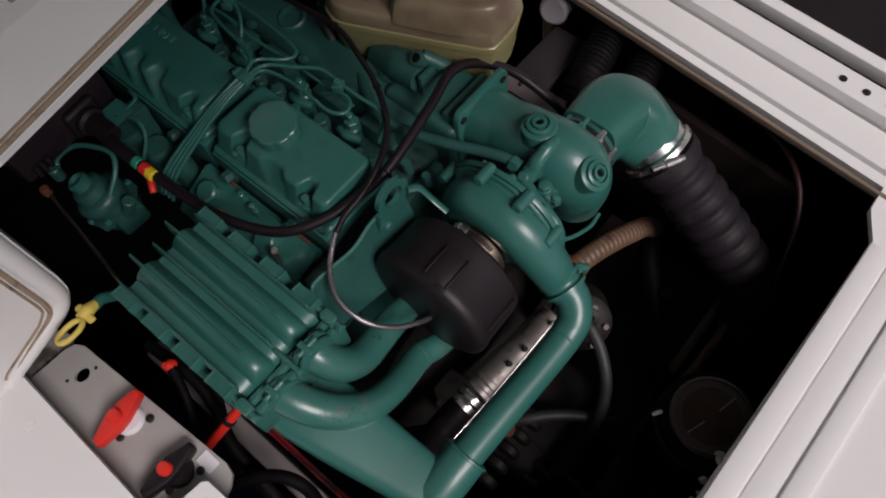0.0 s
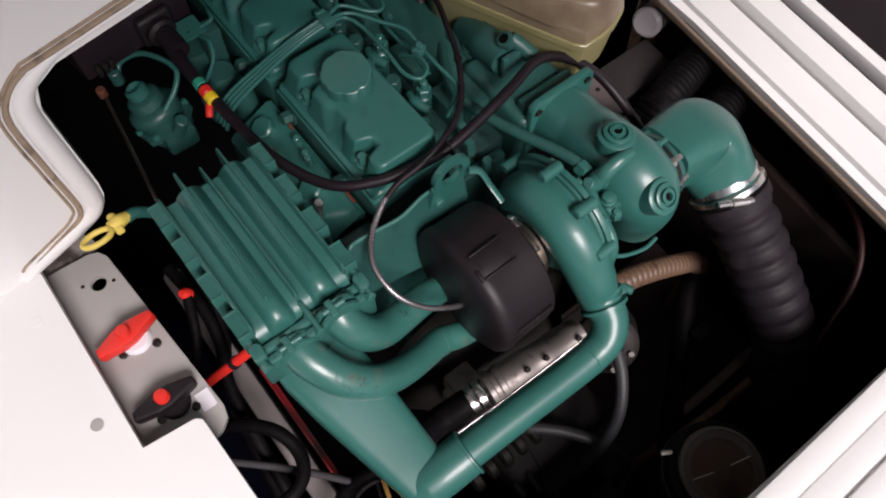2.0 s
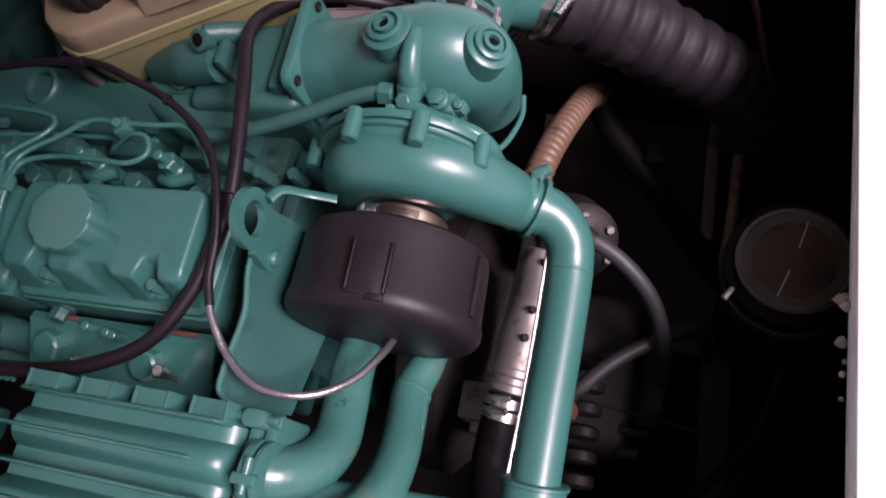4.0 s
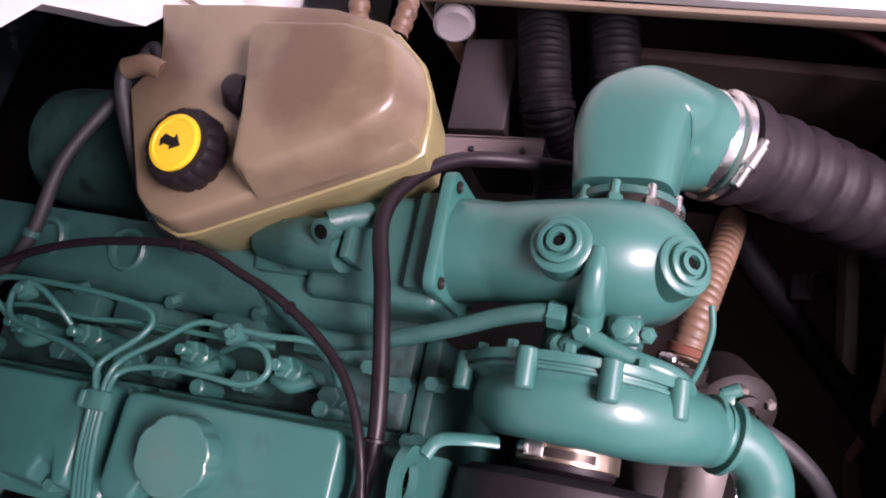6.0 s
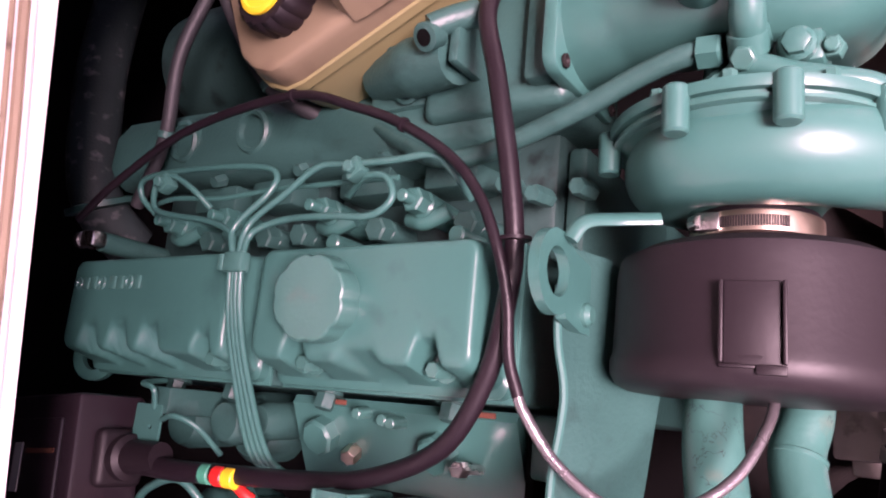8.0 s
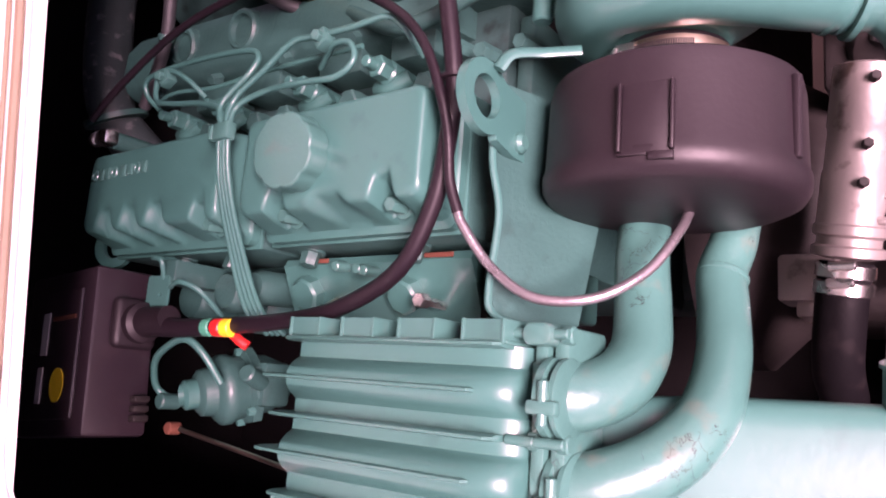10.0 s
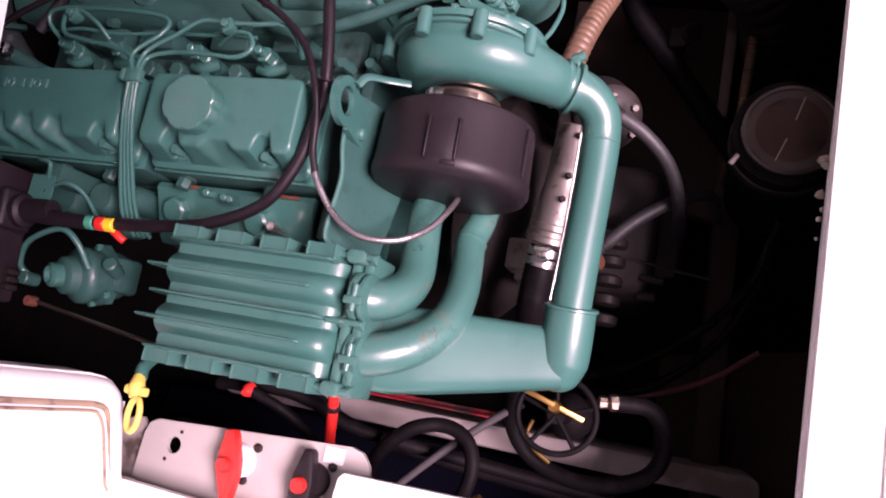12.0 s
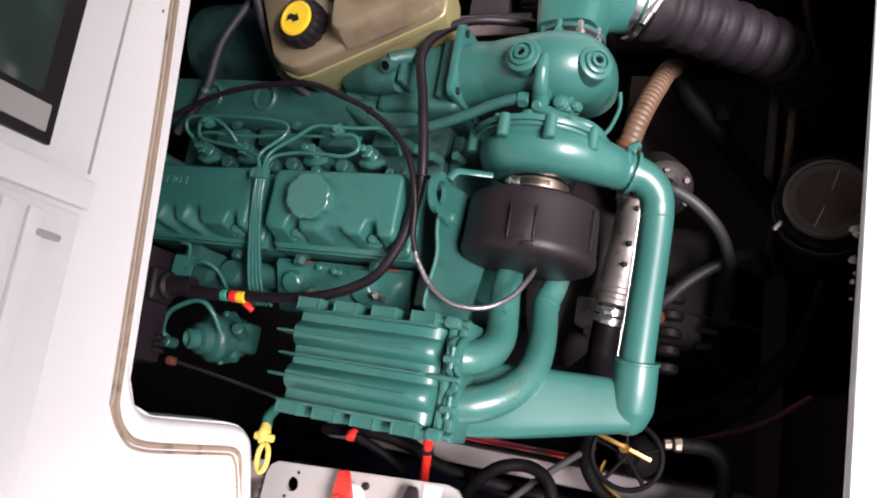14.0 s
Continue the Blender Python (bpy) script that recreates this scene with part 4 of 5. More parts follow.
# charge pipe details
for y, z in ((-0.252, 0.932), (-0.319, 0.914)):
    part("pipe_collar", join(lathe([(0.027, 0), (0.030, 0.001), (0.030, 0.007), (0.027, 0.008)], (0.116, y, z), (0.2, y, z), 32), lathe([(0.027, 0), (0.0295, 0.001), (0.0295, 0.005), (0.027, 0.006)], (0.128, y, z), (0.2, y, z), 32), box(0.114, 0.138, y - 0.012, y - 0.002, z + 0.025, z + 0.034, 0.002), rod((0.126, y - 0.02, z + 0.03), (0.126, y + 0.012, z + 0.03), 0.004, 10)), GREEN_RUB, pipes)
part("weld_seam", lathe([(0.0250, 0), (0.0262, 0.001), (0.0262, 0.003), (0.0250, 0.004)], (0.351, 0.012, 0.8005), (0.3505, -0.05, 0.797), 28), GREEN_RUB, pipes)
part("sleeve_lip", lathe([(0.0325, 0), (0.0345, 0.001), (0.0345, 0.004), (0.0325, 0.005)], (0.3467, -0.208, 0.797), (0.345, -0.25, 0.788), 28), GREEN, pipes)
part("shield_strip", tube([(0.327, 0.03, 0.812), (0.325, -0.05, 0.806), (0.323, -0.13, 0.803), (0.319, -0.205, 0.80)], 0.002, 8), STEEL, pipes, "bright bare metal strip along the pipe")

# ---- control box and its loom ----
ctrl = thing("control_box", (-0.48, -0.24, 0.86), "black plastic engine control box with yellow sticker", "control box")
part("case", box(-0.60, -0.450, -0.335, -0.14, 0.905, 0.985, 0.006), BOX_BLACK, ctrl)
part("lid", box(-0.585, -0.47, -0.315, -0.165, 0.984, 0.990, 0.003), BOX_BLACK, ctrl)
part("sticker", moved(lathe([(0.017, 0), (0.017, 0.0012), (0.002, 0.0013)], (0, 0, 0), (0, 0, 1), 32), Matrix.Translation((-0.503, -0.276, 0.990)) @ Matrix.Diagonal((0.85, 1.15, 1, 1))), YELLOW, ctrl, "yellow oval sticker")
part("label", join(box(-0.548, -0.534, -0.240, -0.190, 0.990, 0.9912, 0), box(-0.549, -0.538, -0.296, -0.254, 0.990, 0.9912, 0)), GREY_PLATE, ctrl, "pale printed label strips")
part("red_line", box(-0.525, -0.475, -0.201, -0.196, 0.990, 0.9915, 0), RUST, ctrl)
part("socket", join(box(-0.452, -0.435, -0.235, -0.175, 0.91, 0.965, 0.008, 3), lathe([(0.024, 0), (0.024, 0.012), (0.018, 0.016), (0.015, 0.06)], (-0.437, -0.205, 0.935), (-0.3, -0.205, 0.935), 24)), BLACK, ctrl)
part("connector", join(*[box(-0.451, -0.439, -0.318 - 0.0 + k * 0.011, -0.310 + k * 0.011, 0.91, 0.93, 0.002) for k in range(3)]), DARK_METAL, ctrl)

swing = Vector((-0.45, -0.14, 0.0))
ctrl.matrix_basis = Matrix.Translation(swing) @ Matrix.Rotation(radians(6), 4, "Z") @ Matrix.Translation(-swing) @ ctrl.matrix_basis

loom = thing("wiring_loom", (-0.1, -0.18, 0.9), "thick black engine cable loom with colour bands", "cable")
LOOM = [(-0.41, -0.205, 0.935), (-0.35, -0.207, 0.932), (-0.28, -0.203, 0.925), (-0.19, -0.197, 0.925), (-0.105, -0.185, 0.935), (-0.030, -0.154, 0.945), (0.008, -0.10, 0.952), (0.026, -0.045, 0.962), (0.032, 0.0, 0.968), (0.026, 0.06, 0.975), (0.012, 0.13, 0.978), (-0.008, 0.20, 0.968), (0.0, 0.255, 0.94), (0.04, 0.30, 0.90), (0.12, 0.33, 0.83), (0.16, 0.38, 0.7)]
part("sheath", tube(LOOM, [0.012, 0.0095, 0.0078, 0.0078, 0.0078, 0.0078, 0.0078, 0.0078, 0.0078], 14), CABLE, loom)
for x, m, w in ((-0.311, BAND_GREEN, 0.012), (-0.293, RED, 0.013), (-0.278, YELLOW, 0.013)):
    part("colour_band", lathe([(0.0088, 0), (0.0099, 0.001), (0.0099, w), (0.0088, w + 0.001)], (x, -0.2055, 0.9285), (x + 0.1, -0.2035, 0.9245), 20), m, loom)
part("red_tail", tube([(-0.270, -0.212, 0.922), (-0.261, -0.218, 0.92), (-0.254, -0.223, 0.915)], 0.0055, 10), RED, loom)
part("cable_tie", join(*[lathe([(0.0115, 0), (0.0132, 0.0005), (0.0132, 0.003), (0.0115, 0.0035)], p, q, 16) for p, q in (((0.0315, 0.0, 0.967), (0.028, 0.1, 0.975)),)]), CABLE, loom)
thin = thing("thin_control_cable", (0.1, -0.1, 0.9), "thin black control cable with silver looped end", "cable")
part("black_run", tube([(-0.534, 0.052, 0.978), (-0.47, 0.092, 0.978), (-0.358, 0.138, 0.978), (-0.213, 0.152, 0.978), (-0.129, 0.127, 0.978), (-0.077, 0.104, 0.978), (-0.027, 0.071, 0.978), (0.004, 0.036, 0.978), (0.024, -0.007, 0.978), (0.031, -0.045, 0.970), (0.033, -0.085, 0.965), (0.040, -0.112, 0.960)], 0.0046, 10), CABLE, thin)
for p, q in (((-0.213, 0.152, 0.978), (-0.19, 0.150, 0.978)), ((-0.077, 0.104, 0.978), (-0.065, 0.098, 0.978))):
    part("cable_tie", lathe([(0.0046, 0), (0.0064, 0.0005), (0.0064, 0.004), (0.0046, 0.0045)], p, q, 14), CABLE, thin)
part("loop", tube([(0.039, -0.110, 0.9605), (0.045, -0.124, 0.957), (0.066, -0.155, 0.946), (0.10, -0.178, 0.936), (0.142, -0.176, 0.918), (0.172, -0.152, 0.892), (0.187, -0.118, 0.868), (0.19, -0.096, 0.85)], 0.0041, 12), BRAID, thin, "silver braided end loop")

# ---- fuel pump, relay, dipstick ----
pump = thing("fuel_pump", (-0.40, -0.285, 0.80), "round green fuel feed pump with centre bolt", "pump")
PC = Vector((-0.384, -0.272, 0.832))
part("pump_body", lathe([(0.022, -0.075), (0.036, -0.05), (0.040, -0.005), (0.043, 0.0), (0.043, 0.010), (0.038, 0.016), (0.030, 0.020), (0.028, 0.034), (0.022, 0.039)], PC, PC + Vector((-0.34, -0.22, 1)), 40), GREEN_DULL, pump)
part("centre_bolt", lathe([(0.018, 0.038), (0.018, 0.052), (0.013, 0.056), (0.012, 0.048), (0.004, 0.047)], PC, PC + Vector((-0.34, -0.22, 1)), 24), GREEN, pump)
part("fuel_tube", tube([(-0.452, -0.29, 0.865), (-0.462, -0.275, 0.88), (-0.44, -0.245, 0.90), (-0.40, -0.225, 0.91), (-0.365, -0.218, 0.912), (-0.345, -0.235, 0.90), (-0.335, -0.265, 0.88)], 0.0045, 10), GREEN, pump)
part("diaphragm_flange", lathe([(0.042, -0.034), (0.049, -0.031), (0.049, -0.020), (0.042, -0.016)], PC, PC + Vector((-0.34, -0.22, 1)), 8), GREEN_DULL, pump)
for a in range(20, 380, 60):
    part("flange_screw", moved(hexhead((0.044 * math.cos(radians(a)), 0.044 * math.sin(radians(a)), -0.020), (0.044 * math.cos(radians(a)), 0.044 * math.sin(radians(a)), -0.011), 0.0055), along(PC, PC + Vector((-0.34, -0.22, 1)))), GREEN, pump)
part("banjo", rod((-0.455, -0.293, 0.85), (-0.455, -0.293, 0.878), 0.010, 12), GREEN_DULL, pump)
part("side_flange", join(box(-0.352, -0.325, -0.290, -0.235, 0.78, 0.825, 0.008), rod((-0.335, -0.262, 0.82), (-0.325, -0.250, 0.855), 0.011, 12)), GREEN_DULL, pump)
rel = thing("relay_bracket", (-0.4, -0.17, 0.86), "small green metal bracket plate with bent wire", "bracket")
part("plate", moved(sheet_with_hole(rounded(-0.021, 0.021, -0.019, 0.019, 0.003, 3), [(0.006 + 0.003 * math.cos(radians(a)), -0.004 + 0.003 * math.sin(radians(a))) for a in range(0, 360, 45)], -0.0015, 0.0015), Matrix.Translation((-0.408, -0.165, 0.93))), GREEN, rel)
part("wire", tube([(-0.40, -0.150, 0.93), (-0.395, -0.13, 0.94), (-0.42, -0.125, 0.935), (-0.43, -0.12, 0.9)], 0.003, 8), GREEN, rel)
part("wire", tube([(-0.386, -0.16, 0.93), (-0.36, -0.155, 0.935), (-0.34, -0.165, 0.92), (-0.335, -0.19, 0.89)], 0.003, 8), GREEN, rel)
part("bracket_leg", box(-0.41, -0.38, -0.155, -0.127, 0.85, 0.93, 0.002), GREEN_DULL, rel)
for p, r, h in (((-0.35, -0.155, 0.83), 0.025, 0.05), ((-0.30, -0.15, 0.82), 0.02, 0.06), ((-0.43, -0.16, 0.80), 0.03, 0.07), ((-0.36, -0.16, 0.78), 0.04, 0.05)):
    part("injection_pump_part", lathe([(r, 0), (r, h * 0.8), (r * 0.8, h), (r * 0.4, h)], p, (p[0], p[1] - 0.05, p[2] + 1), 20), GREEN_DULL, engine)
dip = thing("dipstick", (-0.23, -0.38, 0.7), "yellow ring-handled oil dipstick in green tube", "dipstick")
part("tube", tube([(-0.245, -0.33, 0.72), (-0.236, -0.355, 0.79), (-0.228, -0.385, 0.842), (-0.222, -0.402, 0.852)], 0.009, 12), GREEN, dip)
part("stopper", join(tube([(-0.223, -0.400, 0.853), (-0.218, -0.413, 0.860), (-0.214, -0.428, 0.864)], [0.008, 0.011, 0.008], 12), box(-0.235, -0.197, -0.425, -0.412, 0.856, 0.866, 0.004)), YELLOW_PALE, dip)
ring_pts = [(-0.206 + 0.0125 * math.cos(radians(a)), -0.450 + 0.022 * math.sin(radians(a)), 0.868 + 0.004 * math.cos(radians(a))) for a in range(0, 361, 20)]
part("ring", tube(ring_pts, 0.0042, 10, 3), YELLOW_PALE, dip)

# ---- switch panel ----
PL = [(-0.276, -0.62), (-0.268, -0.485), (-0.262, -0.470), (-0.248, -0.462), (0.072, -0.440), (0.09, -0.445), (0.102, -0.460), (0.106, -0.475), (0.106, -0.62)]
hole = [(-0.212 + 0.0125 * math.cos(radians(a)), -0.494 + 0.0125 * math.sin(radians(a))) for a in range(0, 360, 20)]
swp = thing("switch_panel", (-0.09, -0.53, 0.748), "grey painted battery switch panel plate with round hole", "panel")
part("plate", sheet_with_hole(PL, hole, 0.748, 0.756), GREY_PLATE, swp)
fillp = tagged(part("filler_plate", plate([(-0.325, -0.62), (-0.325, -0.482), (-0.302, -0.468), (-0.285, -0.466), (-0.276, -0.474), (-0.272, -0.50), (-0.280, -0.62)], 0.738, 0.745, 0.001), material("grubby_filler_paint", (0.27, 0.24, 0.22), 0.6, vary=0.25, grain=30, bump=0.2, dirt=(0.06, 0.045, 0.038), dirt_at=0.5)), "small grubby filler plate beside the panel", "panel")
tagged(part("panel_support", join(box(-0.36, 0.10, -0.75, -0.62, 0.70, 0.764, 0.0)), WHITE), "white moulded ledge under the deck edge", "ledge", kind="structure")
tagged(part("hole_back", box(-0.25, -0.18, -0.53, -0.46, 0.70, 0.71, 0.002), BLACK), "black recess behind round hole", "recess")


def switch(at, mat, knob, lab):
    t = thing("battery_switch", (at[0], at[1], 0.756), lab, "switch", "battery switches")
    part("base", lathe([(0.024, 0), (0.024, 0.004), (0.020, 0.009), (0.01, 0.010)], (at[0] + 0.006, at[1] + 0.006, 0.756), (at[0] + 0.006, at[1] + 0.006, 1), 32), knob[1], t)
    o = [(-0.048, -0.007), (-0.044, -0.010), (-0.012, -0.017), (0.006, -0.017), (0.044, -0.008), (0.048, -0.004), (0.047, 0.006), (0.012, 0.015), (-0.012, 0.015), (-0.046, 0.005)]
    m = Matrix.Translation((at[0], at[1], 0)) @ Matrix.Rotation(radians(at[2]), 4, "Z")
    part("handle", moved(plate(o, 0.764, 0.786, 0.004), m), mat, t)
    part("knob", lathe([(0.011, 0.0), (0.011, 0.010), (0.009, 0.013), (0.003, 0.014)], (at[0], at[1], 0.783), (at[0], at[1], 1), 24), knob[0], t)
    for dx, dy in ((0.03, 0.028), (0.016, -0.02)):
        part("screw", lathe([(0.0065, 0), (0.0065, 0.003), (0.004, 0.0045), (0.002, 0.0045)], (at[0] + dx, at[1] + dy, 0.756), (at[0] + dx, at[1] + dy, 1), 16), DARK_METAL, t)


switch((-0.100, -0.498, 97), RED, (RED, PALE), "red battery switch with pointed handle on panel")
switch((0.020, -0.500, 88), BLACK, (RED, BLACK), "black battery switch with red centre knob")
part("label", join(box(0.034, 0.064, -0.466, -0.446, 0.756, 0.7572, 0), *[box(a, b, c, d, 0.757, 0.7580, 0) for a, b, c, d in ((0.034, 0.064, -0.4465, -0.4455), (0.034, 0.064, -0.467, -0.466), (0.034, 0.035, -0.466, -0.446), (0.063, 0.064, -0.466, -0.446))]), PALE, swp, "small white label with raised border")
for x, y in ((-0.203, -0.473), (-0.222, -0.516)):
    part("screw_hole", lathe([(0.003, 0), (0.003, 0.0008), (0.001, 0.0009)], (x, y, 0.756), (x, y, 1), 10), BLACK, swp)
for x, y in ((0.006, -0.587), (-0.184, -0.587)):
    tagged(part("deck_screw", lathe([(0.009, 0), (0.009, 0.0012), (0.0075, 0.0016), (0.002, 0.001)], (x, y, 0.800), (x, y, 1), 24), GREY_PLATE if x > -0.1 else WHITE), "round screw cap set in white deck", "screw cap", "deck screw caps")

# ---- seal round the opening ----
SEAL = [(0.485, 0.89), (0.455, 0.95), (0.42, 1.07), (0.37, 1.15), (0.29, 1.196), (0.0, 1.172), (-0.35, 1.142), (-0.40, 1.135), (-0.43, 1.112), (-0.444, 1.075), (-0.446, 0.98), (-0.446, 0.91), (-0.447, 0.878), (-0.453, 0.858), (-0.470, 0.846), (-0.51, 0.832), (-0.545, 0.820), (-0.556, 0.812)]
for off, r, m in ((0.0, 0.0042, TAN), (0.009, 0.0022, TAN), (-0.007, 0.003, WHITE)):
    pts = [on_bulkhead(a - (off if a < -0.42 else 0), b + (off if a > -0.42 or b < 0.87 else 0), 0.001) for a, b in SEAL]
    tagged(part("trim_seal", tube(pts, r, 8, 6), m), "tan rubber seal line round engine opening", "seal", kind="structure")
LIP = [(-0.20, 1.145), (-0.33, 1.137), (-0.385, 1.124), (-0.414, 1.10), (-0.422, 1.06), (-0.4225, 0.96), (-0.424, 0.885), (-0.431, 0.858), (-0.450, 0.842), (-0.50, 0.826), (-0.55, 0.811), (-0.57, 0.802)]
tagged(part("trim_lip", tube([on_bulkhead(a, b, -0.004) for a, b in LIP], [0.002, 0.006, 0.011, 0.015, 0.0155, 0.0155, 0.0155, 0.0155, 0.015, 0.014, 0.013, 0.012], 16, 6), WHITE), "rolled white gelcoat lip inside the seal", "trim", kind="structure")

# ---- rim and deck trim ----
for x0, x1, z1, y0, y1 in ((0.626, 0.660, 0.808, -1.9, 0.43), (0.664, 0.700, 0.803, -1.9, 0.47), (0.704, 0.735, 0.806, -1.9, 0.49)):
    tagged(part("trim_rim", box(x0, x1, y0, y1, 0.797, z1, 0.003), WHITE), "white moulded channel along the hatch rim", "trim", kind="structure")
rng = random.Random(4)
chip = tagged(new("broken_edge"), "crumbled pale foam edge of the rim", "debris")
chip.location = (0.615, -0.02, 0.78)
chip.matrix_basis = Matrix.Translation((0.615, -0.02, 0.78))
for k in range(9):
    b = bmesh.new()
    bmesh.ops.create_icosphere(b, subdivisions=1, radius=rng.uniform(0.003, 0.008))
    for v in b.verts:
        v.co *= rng.uniform(0.7, 1.2)
    part("crumb", moved(b, Matrix.Translation((0.619 + rng.uniform(-0.002, 0.003), rng.uniform(-0.09, 0.04), rng.uniform(0.778, 0.790)))), material("crumbled_foam", (0.3, 0.26, 0.22), 0.8, vary=0.3, grain=60, bump=0.5) if k == 0 else bpy.data.materials["crumbled_foam"], chip)


def along_far(y0, y1, z0, z1, mat, nm, lab, bev=0.003, kind="structure"):
    o = [(-0.30, 0.603 + y0), (1.2, 0.465 + y0), (1.2, 0.465 + y1), (-0.30, 0.603 + y1)]
    return tagged(part(nm, plate(o, z0, z1, bev), mat), lab, "trim", kind=kind)


along_far(-0.003, 0.004, 0.788, 0.802, SEAL_BROWN, "trim_edge", "thin tan edge strip along the hatch", 0.001)
along_far(0.035, 0.10, 0.797, 0.812, WHITE, "trim_far_step", "white step along the far hatch edge")
along_far(0.104, 0.155, 0.797, 0.835, WHITE, "trim_track_base", "white sliding track with screw holes")
along_far(0.155, 0.19, 0.797, 0.803, BLACK, "trim_track_gap", "dark gap of a sliding door track", 0)
along_far(0.19, 0.215, 0.797, 0.83, WHITE, "trim_track_rail", "white raised rail of sliding track")
along_far(0.215, 0.40, 0.797, 0.804, BLACK, "trim_far_dark", "dark floor strip past the track", 0)
for k in range(3):
    x = 0.45 + 0.043 * k
    y = 0.603 - 0.092 * (x + 0.3) + 0.128
    tagged(part("track_screw", lathe([(0.007, 0), (0.007, 0.0015), (0.003, 0.002)], (x, y, 0.8345), (x, y, 1), 16), DARK_METAL), "dark screw in white sliding track", "screw", "track screws")

# ---- window and slatted door on the bulkhead ----
def on_wall(y0, y1, z0, z1, h0, h1, mat, nm, bev=0.003, parent=None, lab=""):
    b = moved(box(h0, h1, y0, y1, z0, z1, bev), Matrix(((1, -0.06, 0, -0.29), (0, 1, 0, 0), (0, 0, 1, 0), (0, 0, 0, 1))))
    return part(nm, b, mat, parent, lab)


tagged(on_wall(-0.118, 0.9, 1.262, 1.266, -0.001, 0.0015, GREY_PLATE, "trim_groove", 0.0005), "thin grey joint line in the bulkhead", "trim", kind="structure")
tagged(on_wall(-0.135, 0.9, 1.268, 1.98, 0.0, 0.004, WHITE, "trim_panel", 0.002), "white raised panel round the window", "trim", kind="structure")
win = tagged(on_wall(-0.108, 0.75, 1.332, 1.95, 0.0, 0.010, BLACK, "window_frame"), "dark framed window in the bulkhead", "window", kind="structure")
on_wall(-0.055, 0.72, 1.362, 1.92, 0.008, 0.014, WINDOW, "pane", 0.001, win)
on_wall(-0.095, -0.062, 1.345, 1.42, 0.009, 0.013, GREY_PLATE, "corner_glint", 0.001, win)
tagged(on_wall(-0.165, -0.128, 1.262, 1.98, 0.0, 0.016, WHITE, "trim_post"), "white post between window and door", "trim", kind="structure")
door = tagged(on_wall(-0.9, -0.172, 1.265, 1.98, 0.0, 0.006, WHITE, "door_slatted"), "white slatted locker door on bulkhead", "door", kind="structure")
for k in range(9):
    on_wall(-0.89, -0.182, 1.315 + 0.035 * k, 1.340 + 0.035 * k, 0.005, 0.013, WHITE, "slat", 0.004, door)
tagged(on_wall(-0.214, -0.206, 1.292, 1.325, 0.004, 0.016, GREY_PLATE, "door_catch", 0.002), "small grey door catch", "catch")
tagged(on_wall(0.146, 0.150, 1.207, 1.210, 0.0, 0.0015, DARK_METAL, "wall_screw", 0.0005), "tiny dark screw in white bulkhead", "screw")
# ---- engine space, aft and starboard ----
part("lid_ring", lathe([(0.0655, 0.656), (0.0655, 0.667), (0.0605, 0.669), (0.059, 0.666)], (0.59, 0.098, 0), (0.59, 0.098, 1), 48), material("dull_clear_rim", (0.055, 0.042, 0.036), 0.3, vary=0.25, grain=40, bump=0.1), strainer)
for a in (75, 250):
    d = Vector((math.cos(radians(a)), math.sin(radians(a)), 0))
    part("lid_scratch", rod(Vector((0.59, 0.098, 0.6675)) + d * 0.015, Vector((0.59, 0.098, 0.667)) + d * 0.050, 0.0008, 6), GREY_PLATE, strainer)
part("clamp_bolt", rod((0.525, 0.06, 0.655), (0.515, 0.045, 0.655), 0.004, 8), ALU, strainer)
part("bowl_band", lathe([(0.078, 0.60), (0.0805, 0.602), (0.0805, 0.622), (0.078, 0.624)], (0.59, 0.098, 0), (0.59, 0.098, 1), 40), DARK_METAL, strainer)
cooler2 = thing("raw_water_cooler", (0.28, -0.03, 0.6), "dull grey tubular oil cooler with hose clamps", "cooler")
A0, A1 = Vector((0.300, 0.075, 0.685)), Vector((0.272, -0.105, 0.648))
ax = (A1 - A0).normalized()
part("shell", lathe([(0.022, 0), (0.030, 0.003), (0.030, 0.06), (0.0285, 0.062), (0.0285, 0.10), (0.030, 0.102), (0.030, 0.150), (0.032, 0.152), (0.032, 0.160), (0.028, 0.163), (0.028, 0.17), (0.032, 0.172), (0.032, 0.18), (0.02, 0.183)], A0, A1, 36), ALU, cooler2)
for k, (a, d) in enumerate(((70, 0.025), (60, 0.085), (75, 0.12))):
    p = A0 + ax * d + Vector((0.01, 0, 0.029))
    part("screw", hexhead(p, p + Vector((0.003, 0, 0.008)), 0.005), DARK_METAL, cooler2)
part("side_ring", tube([A0 + ax * 0.14 + Vector((0.028 + 0.011 * math.cos(radians(a)), 0.012 * math.sin(radians(a)), 0.014)) for a in range(0, 361, 30)], 0.004, 8, 3), ALU, cooler2)
for k in range(2):
    p = A1 + ax * (0.002 + 0.016 * k)
    part("hose_clamp", lathe([(0.024, 0), (0.0262, 0.001), (0.0262, 0.012), (0.024, 0.013)], p, p + ax, 32), STEEL, cooler2)
    part("clamp_screw", rod(p + Vector((-0.012, -0.006, 0.024)), p + Vector((0.012, -0.006, 0.026)), 0.005, 8), STEEL, cooler2)
part("rubber_hose", tube([A1, A1 + ax * 0.05, A1 + ax * 0.10 + Vector((0, 0, -0.02)), A1 + ax * 0.13 + Vector((0, 0, -0.08))], 0.0235, 20), RUBBER, cooler2)

